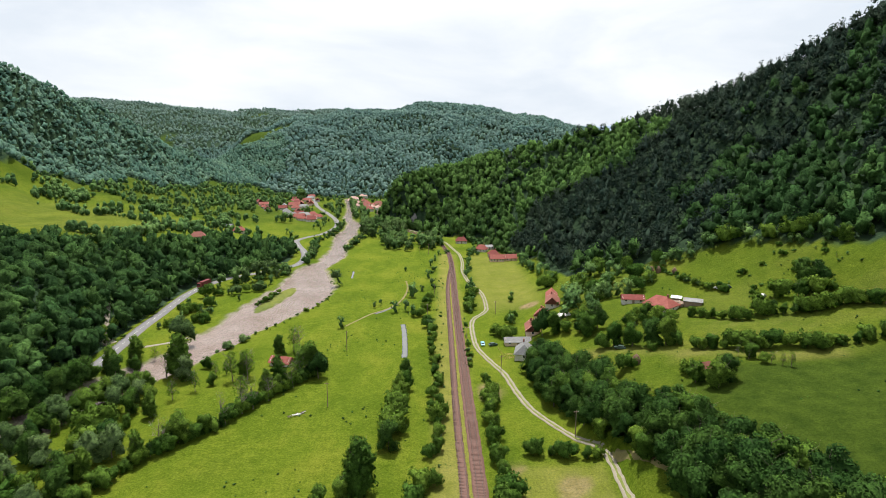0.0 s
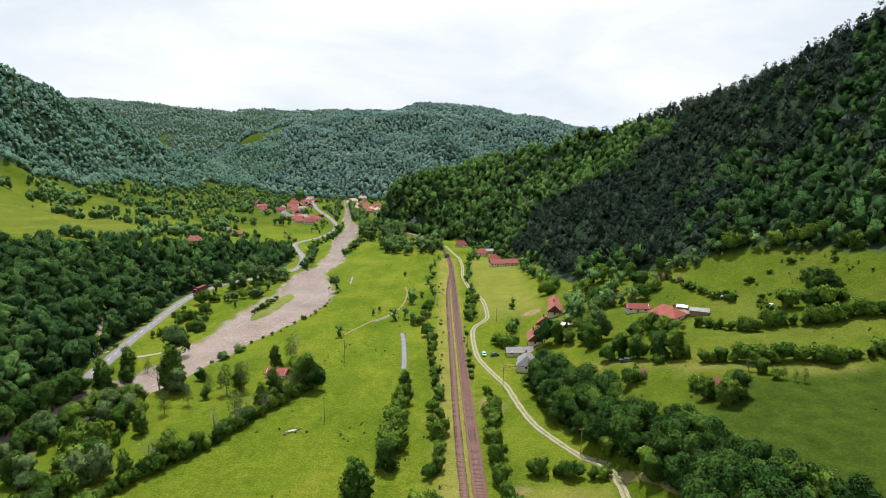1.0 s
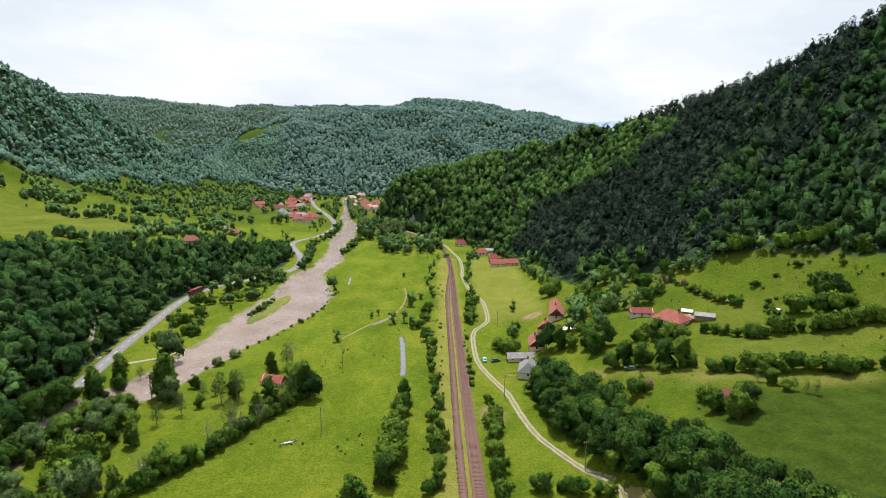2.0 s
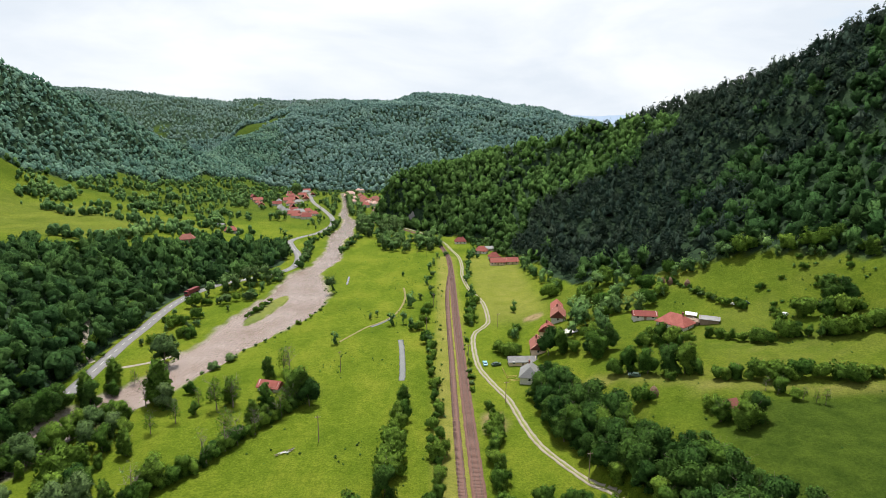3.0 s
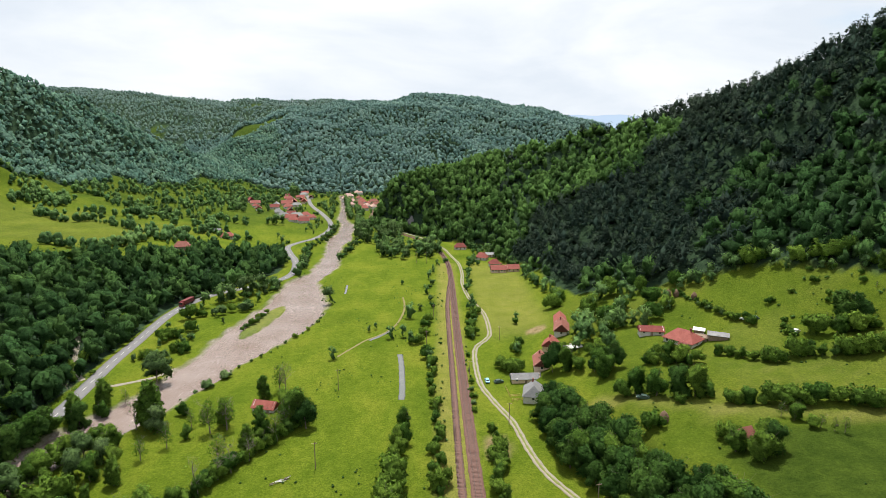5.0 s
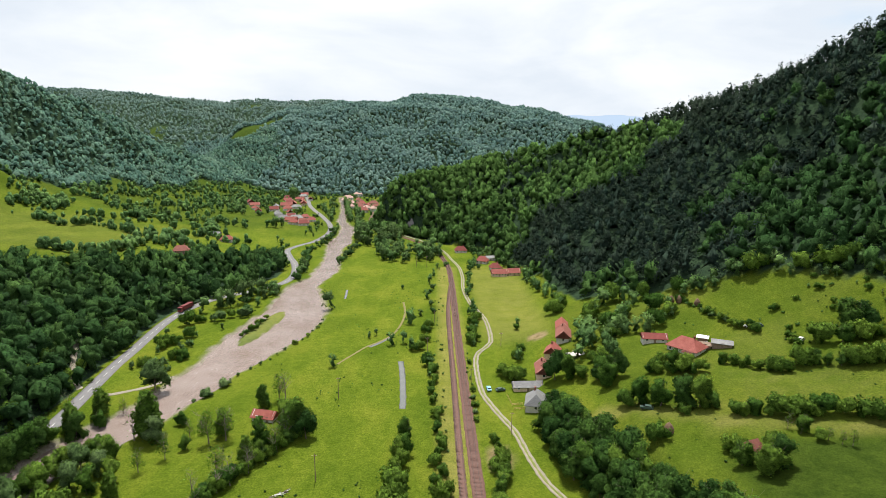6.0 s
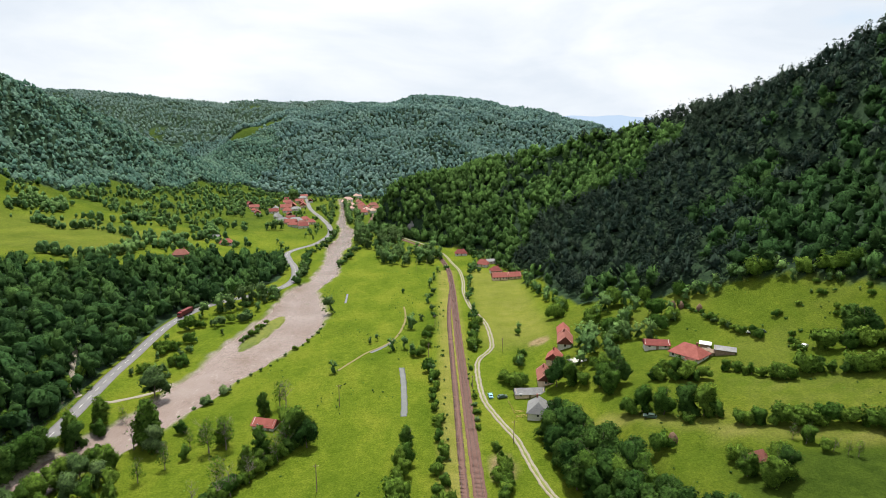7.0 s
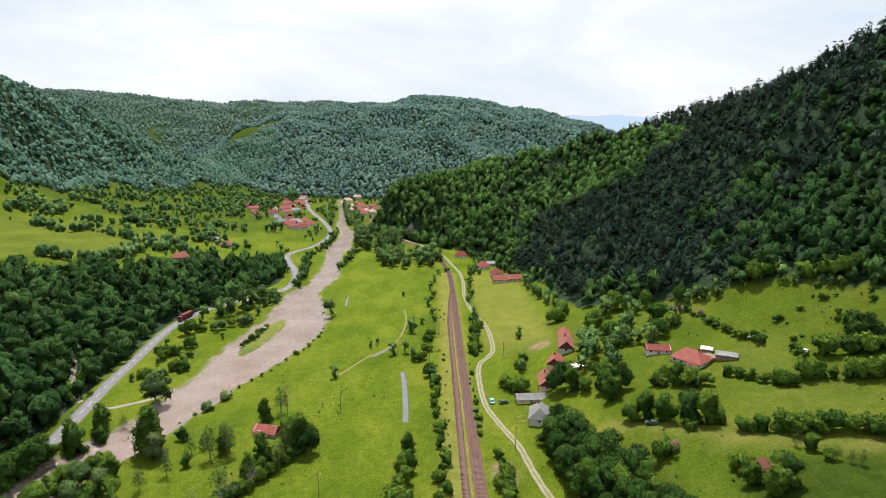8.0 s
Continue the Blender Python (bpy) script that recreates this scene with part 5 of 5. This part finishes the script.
for kind, x, y, h in (("bush", 26, 259, 5), ("bush", 29, 256, 5), ("bush", 32, 258, 4.5), ("round", 34, 277, 6), ("bush", 34, 281, 4), ("round", 40, 326, 5), ("bush", 39, 320, 3), ("bush", 37, 291, 3), ("dark", 44.5, 246, 11), ("round", 49, 243, 9),
                      ("round", 60, 262, 11), ("dark", 64, 266, 10), ("spruce", 61, 273, 12), ("round", 66, 274, 10), ("round", 56, 256, 7), ("round", 66, 282, 9), ("bush", 52, 262, 4), ("round", 68, 258, 8), ("bush", 62, 250, 4), ("bush", 53, 238, 5)):
    plant(kind, x, y, h)
for kind, x, y, h in (("dark", 65, 232, 9), ("round", 60, 226, 9), ("round", 64, 205, 8.5), ("round", 69, 200, 9), ("dark", 75, 197, 9), ("round", 79, 194, 9.5), ("bush", 60, 206, 5), ("bush", 82, 193, 4), ("bush", 73, 192, 3), ("round", 82, 224, 7), ("round", 86, 221, 6.5),
                      ("bush", 78, 227, 4), ("bush", 90, 219, 4), ("bush", 81, 231, 4), ("bush", 61, 180, 4.5), ("round", 76, 163, 6.5), ("dark", 84, 160, 7), ("round", 80, 157, 8), ("bush", 77, 170, 4), ("bush", 86, 165, 4.5), ("round", 97, 172, 5), ("sparse", 94, 174, 4)):
    plant(kind, x, y, h)
row([(86, 186), (97, 183), (110, 181.5), (121, 178), (136, 174), (150, 170)], 2.5, ["bush", "round", "bush"], 2.6, 5.4, 1.0, "bushes of the field hedge")
row([(96, 170), (101, 166), (106, 163)], 2.6, ["bush", "sparse", "bush"], 2.5, 4.5, 1.2)
row([(76, 228), (80, 224), (85, 220), (89, 217)], 2.2, ["bush", "bush", "round"], 3.0, 5.0, 1.4)
row([(102, 229), (107, 222), (112, 216), (116, 214)], 2.0, ["bush", "bush", "round"], 2.8, 5.0, 1.6)
row([(124, 219), (130, 214), (137, 210), (146, 206), (158, 200), (170, 194)], 2.4, ["bush", "round", "bush", "dark"], 3.4, 6.4, 1.6, "bushes of the pasture hedge")
row([(136, 228), (146, 224), (156, 220)], 4.0, ["round", "bush"], 4.0, 7.0, 2.0)
plant("dark", 150, 232, 11, 1.3), plant("dark", 153, 229, 10, 1.2)
row([(111, 292), (114, 282), (117, 269), (121, 257), (126, 247)], 2.5, ["bush", "bush", "grey"], 1.6, 3.4, 0.8)
row([(70, 262), (74, 272), (78, 282), (86, 290), (92, 296)], 2.8, ["round", "bush", "round"], 4.5, 7.5, 2.6)
row([(58, 232), (62, 240), (66, 248), (70, 256)], 2.8, ["round", "bush", "dark"], 3.5, 7.0, 2.2)
row([(96, 300), (99, 292), (104, 284), (98, 276), (92, 270)], 4.0, ["round", "round", "bush"], 4.5, 8.0, 2.6)
row([(88, 266), (80, 276), (84, 290)], 4.0, ["round", "dark"], 5, 9, 2.4)
row([(73, 300), (80, 310), (88, 318), (100, 308)], 3.6, ["round", "bush"], 5, 9, 2.5)
row([(116, 300), (128, 296), (140, 290), (158, 276), (172, 258), (182, 240)], 2.8, ["round", "bush", "round", "tall"], 3.5, 8.0, 4.5, "trees of the wood's edge")
for k in range(44):
    plant(rw.choice(("bush", "sparse", "bush")), rw.uniform(128, 172), rw.uniform(226, 268), rw.uniform(0.9, 2.6))
row([(62, 330), (66, 350), (64, 375), (60, 405), (57, 430)], 5.0, ["round", "bush", "round"], 4, 8, 2.0)
row([(58, 448), (50, 470), (47, 490), (30, 520), (24, 545)], 5.0, ["round", "bush", "dark"], 5, 9, 2.0)
row([(28, 512), (36, 500), (26, 495), (24, 475), (29, 462)], 5.0, ["round", "bush"], 3, 6, 1.5)

# ---------------------------------------------------------------- poles, haystacks, fences, vehicles, clutter
def utility_pole(x, y, h=9.0, lean=0.0):
    root = tagged(new("utility_pole"), "grey weathered wooden utility pole in the grass", "utility pole", "utility poles")
    root.matrix_world = pose(x, y, DECK(x, y), lean, lean * 0.5, 12)
    bm = bmesh.new()
    limb(bm, (0, 0, -0.5), (0, 0, h), 0.15, 0.10, 8)
    part("post", bm, M_TIMBER, root)
    bm = bmesh.new()
    box(bm, -0.8, 0.8, -0.06, 0.06, h - 0.7, h - 0.56)
    arm = part("crossarm", bm, M_TIMBER, root)
    for sx in (-0.7, 0, 0.7):
        bm = bmesh.new()
        limb(bm, (sx, 0, h - 0.56), (sx, 0, h - 0.36), 0.06, 0.04, 6)
        part("insulator", bm, M_FRAME, arm)
    return root


for x, y, h in ((-42, 239, 9), (-39.5, 184, 9), (22.5, 211, 8.5), (11, 254, 6), (-8, 288, 8), (-5, 330, 8), (-12, 470, 9), (-20, 472, 9), (28, 296, 7), (40.5, 163, 9)):
    utility_pole(x, y, h, 1.2 if h == 8.5 else 0.4)


def haystack(x, y, h):
    """A tall hand-built stack round a pole."""
    root = tagged(new("haystack"), "brown weathered conical haystack on the pasture", "haystack", "haystacks")
    root.location = (x, y, DECK(x, y) - 0.05)
    bm = bmesh.new()
    prof = ((1.0, 0), (1.2, 0.3), (1.15, 0.55), (0.75, 0.8), (0.25, 0.97), (0.02, 1.0))
    rings = []
    r = random.Random(int(x))
    for rad, u in prof:
        rings.append([bm.verts.new((rad * 0.32 * h * r.uniform(0.9, 1.1) * math.cos(k * 0.524), rad * 0.32 * h * r.uniform(0.9, 1.1) * math.sin(k * 0.524), u * h)) for k in range(12)])
    for a, b in zip(rings, rings[1:]):
        for k in range(12):
            bm.faces.new((a[k], a[(k + 1) % 12], b[(k + 1) % 12], b[k]))
    part("stack", bm, M_HAY, root)
    bm = bmesh.new()
    limb(bm, (0, 0, 0), (0, 0, h * 1.12), 0.05, 0.03, 6)
    part("stack_pole", bm, M_TIMBER, root)


M_HAY = plain("old_hay", (0.12, 0.075, 0.05), (0.19, 0.12, 0.08), 1.5, 0.95, relief=0.1)
for x, y, h in ((108, 291, 4.2), (111, 289, 3.6), (116, 281, 3.4), (64.5, 182, 3.6)):
    haystack(x, y, h)


def fence(points, gap, label):
    root = tagged(new("fence"), label, "fence", "garden fences")
    xy, h = spline(points, gap)
    for k, (x, y) in enumerate(xy):
        bm = bmesh.new()
        z = DECK(x, y)
        box(bm, x - 0.07, x + 0.07, y - 0.07, y + 0.07, z - 0.3, z + 1.1)
        part("post", bm, M_FENCE, root)
    for dz in (0.4, 0.9):
        for (x0, y0), (x1, y1) in zip(xy, xy[1:]):
            bm = bmesh.new()
            z0, z1 = DECK(x0, y0) + dz, DECK(x1, y1) + dz
            v = [bm.verts.new(p) for p in ((x0, y0 - 0.03, z0), (x1, y1 - 0.03, z1), (x1, y1 - 0.03, z1 + 0.16), (x0, y0 - 0.03, z0 + 0.16), (x0, y0 + 0.03, z0), (x1, y1 + 0.03, z1), (x1, y1 + 0.03, z1 + 0.16), (x0, y0 + 0.03, z0 + 0.16))]
            for f in ((0, 1, 2, 3), (5, 4, 7, 6), (3, 2, 6, 7), (0, 4, 5, 1)):
                bm.faces.new([v[i] for i in f])
            part("rail", bm, M_FENCE, root)


M_FENCE = plain("yellow_boards", (0.50, 0.36, 0.12), (0.62, 0.48, 0.20), 0.8, 0.8)
fence([(24.5, 241), (25.2, 236), (25.6, 232.5)], 2.0, "yellowish board fence round a yard")
fence([(25.6, 232.5), (28.5, 233), (31, 233.4)], 2.0, "yellowish board fence across a yard")
fence([(26, 229), (28.5, 229.5), (31, 230)], 2.0, "yellowish board fence beside the grey-roofed house")


def car_body(bm, L, W, H):
    """Side profile swept across, with the cabin drawn in."""
    prof = [(-L / 2, 0.35), (-L / 2, 0.8), (-L * 0.42, 0.95), (-L * 0.3, H), (L * 0.12, H), (L * 0.26, 0.95), (L * 0.46, 0.82), (L / 2, 0.6), (L / 2, 0.35)]
    sides = []
    for s in (-1, 1):
        sides.append([bm.verts.new((s * W / 2 * (0.82 if z > 1.0 else 1.0), y, z)) for y, z in prof])
    n = len(prof)
    bm.faces.new(sides[0])
    bm.faces.new(list(reversed(sides[1])))
    for k in range(n):
        bm.faces.new((sides[0][k], sides[1][k], sides[1][(k + 1) % n], sides[0][(k + 1) % n]))
    bmesh.ops.recalc_face_normals(bm, faces=bm.faces)


def wheel(root, x, y, rad=0.31):
    bm = bmesh.new()
    bmesh.ops.create_cone(bm, cap_ends=True, segments=14, radius1=rad, radius2=rad, depth=0.2, matrix=pose(x, y, rad, 0, 90, 0))
    w = part("wheel", bm, M_RUBBER, root)
    bm = bmesh.new()
    bmesh.ops.create_cone(bm, cap_ends=True, segments=12, radius1=rad * 0.6, radius2=rad * 0.6, depth=0.22, matrix=pose(x, y, rad, 0, 90, 0))
    part("rim", bm, M_RAIL, w)


def car(x, y, turn, paint, label, group="parked vehicles"):
    root = tagged(new("car"), label, "car", group)
    root.matrix_world = pose(x, y, DECK(x, y) + 0.02, 0, 0, turn)
    bm = bmesh.new()
    car_body(bm, 4.1, 1.66, 1.42)
    body = part("body", bm, paint, root)
    for y0, z0, y1, z1, name in ((1.08, 0.99, 0.52, 1.38, "windscreen"), (-1.70, 0.99, -1.26, 1.38, "rear_window")):
        bm = bmesh.new()
        s = 0.03 if name == "windscreen" else -0.03
        bm.faces.new([bm.verts.new(p) for p in ((-0.62, y0 + s, z0 + 0.02), (0.62, y0 + s, z0 + 0.02), (0.58, y1 + s, z1 + 0.01), (-0.58, y1 + s, z1 + 0.01))])
        bmesh.ops.solidify(bm, geom=bm.faces[:], thickness=0.02)
        part(name, bm, M_PANE, root)
    for sx in (-1, 1):
        bm = bmesh.new()
        box(bm, sx * 0.76 - 0.02, sx * 0.76 + 0.02, -1.1, 0.55, 1.0, 1.32)
        part("side_window", bm, M_PANE, root)
        for wy in (-1.3, 1.3):
            wheel(root, sx * 0.76, wy)
        bm = bmesh.new()
        box(bm, sx * 0.58 - 0.14, sx * 0.58 + 0.14, 1.98, 2.07, 0.62, 0.75)
        part("headlight", bm, M_FRAME, root)
    return root


M_RUBBER = plain("tyre_rubber", (0.02, 0.02, 0.02), (0.035, 0.035, 0.035), 3, 0.9)
M_BLUE = plain("pale_blue_paint", (0.16, 0.40, 0.60), (0.22, 0.48, 0.68), 1, 0.35, 0, 0.5)
M_GREEN = plain("dark_green_paint", (0.03, 0.06, 0.05), (0.05, 0.09, 0.07), 1, 0.35, 0, 0.5)
M_WHITE = plain("white_paint", (0.66, 0.67, 0.68), (0.78, 0.78, 0.78), 1, 0.35, 0, 0.5)
# cab red is darkened: the roadside trees' shade is in the colour
M_RED_SHADED = plain("shaded_red_paint", (0.15, 0.018, 0.028), (0.20, 0.028, 0.036), 1, 0.4, 0, 0.5)
car(17.8, 246.5, 4, M_BLUE, "pale blue car parked on the grass")
car(22.5, 245.5, -72, M_GREEN, "dark green car parked by the garden")
car(124.5, 252, 60, M_WHITE, "white car parked on the pasture")
car(127.5, 251, 75, M_GREEN, "dark car parked on the pasture")
car(134, 233, -50, M_WHITE, "white car standing at the hedge")
car(64.5, 199.5, 70, M_GREEN, "dark car standing beside the trees")


def lorry(x, y, turn):
    root = tagged(new("lorry"), "red lorry with a dark trailer on the road", "lorry")
    root.matrix_world = pose(x, y, DECK(x, y) + 0.12, 0, 0, turn)
    bm = bmesh.new()
    box(bm, -1.2, 1.2, 4.0, 6.0, 0.6, 3.1)
    bmesh.ops.bevel(bm, geom=bm.edges[:], offset=0.12, segments=2, affect="EDGES")
    cab = part("cab", bm, M_RED_SHADED, root)
    bm = bmesh.new()
    box(bm, -1.05, 1.05, 6.0, 6.03, 1.8, 2.8)
    part("windscreen", bm, M_PANE, cab)
    bm = bmesh.new()
    box(bm, -1.25, 1.25, -6.0, 3.6, 1.1, 3.4)
    bmesh.ops.bevel(bm, geom=bm.edges[:], offset=0.06, segments=1, affect="EDGES")
    part("trailer", bm, M_LORRY, root, "dark red trailer box")
    bm = bmesh.new()
    box(bm, -0.5, 0.5, -5.8, 5.6, 0.65, 1.1)
    part("chassis", bm, M_RUBBER, root)
    for sx in (-1, 1):
        for wy in (5.0, 2.6, -3.2, -4.4):
            wheel(root, sx * 1.05, wy, 0.5)


M_LORRY = plain("dull_red_tarpaulin", (0.10, 0.020, 0.024), (0.16, 0.034, 0.036), 1, 0.7)
lorry(-151.5, 354, 170)


def branch_heap(x, y):
    """Cut pale branches on a dark brush pile."""
    root = tagged(new("brushwood_heap"), "heap of pale cut branches lying in the grass", "brushwood")
    root.location = (x, y, DECK(x, y))
    r = random.Random(3)
    for k in range(26):
        bm = bmesh.new()
        a, d = r.uniform(-0.5, 0.9), r.uniform(-2.6, 2.6)
        p = Vector((d * 0.8, d * 0.6, 0.05 + r.uniform(0, 0.7)))
        q = p + Vector((math.cos(a), math.sin(a), r.uniform(-0.05, 0.25))) * r.uniform(1.0, 2.4)
        limb(bm, p, q, 0.09, 0.04, 5)
        part("branch", bm, M_FRAME if k % 3 == 0 else M_BARK, root)


branch_heap(-49, 177)
# bare rock over the railway
bm = bmesh.new()
bmesh.ops.create_icosphere(bm, subdivisions=4, radius=1.0)
for v in bm.verts:
    v.co *= 1 + 0.28 * noise.fractal(v.co * 2.2, 1.0, 2.0, 4)
    v.co = Vector((v.co.x * 5, v.co.y * 4, v.co.z * 9))
rock = part("cliff", bm, M_ROCK)
rock.location = (-30, 624, 7)
tagged(rock, "pale grey limestone cliff standing out of the wood", "cliff")
# plants too far off to tell apart
for kind, name, quads_, size_, mat, lab, cat in (("round", "far_tree", 110, 0.05, M_ORCHARD, "green trees and copses along the far valley", "trees"), ("pale", "far_willow", 130, 0.05, M_LEAF_PALE, "pale willows along the far river", "trees"),
                                             ("bush", "far_bush", 50, 0.11, M_WOODS, "green bushes scattered over the valley", "bushes"), ("grey", "low_scrub", 40, 0.12, M_LEAF_PALE, "low grey-green scrub on the banks", "scrub")):
    pts = np.array(far_plants[kind])
    forest(name, pts[:, 0], pts[:, 1], pts[:, 2], [crown("bush" if kind in ("bush", "grey") else "round", 110 + k, quads_, size_, 0.04, 3, 0.62) for k in range(4)], mat, lab, np.random.RandomState(2).uniform(0.1, 1, len(pts)))["category"] = cat
# tussocks and dung-dark tufts over the pasture
rs = np.random.RandomState(4)
X = np.concatenate([rs.uniform(-85, 12, 1500), rs.uniform(60, 180, 700)])
Y = np.concatenate([rs.uniform(110, 470, 1500), rs.uniform(140, 300, 700)])
ok = (X > np.interp(Y, BANK_Y, BANK_R) + 4) & (distance_to(X, Y, RAIL) > 3) & (wave(X, Y, 45, 31) + rs.uniform(-0.6, 0.6, len(X)) > 0.5) & ~wood_right(X, Y)
X, Y = X[ok], Y[ok]
forest("grass_tussocks", X, Y, rs.uniform(0.25, 0.7, len(X)), [crown("bush", 95 + k, 16, 0.22, 0.03, 2) for k in range(4)], M_WOODS, "dark tussocks and weeds dotted over the pasture", rs.uniform(0, 0.6, len(X)))["category"] = "weeds"

# Patterns that no plant used are taken away again.
for kind_list in PATTERN.values():
    for ob in kind_list:
        if ob.name not in used:
            for child in list(ob.children_recursive):
                bpy.data.objects.remove(child)
            bpy.data.objects.remove(ob)
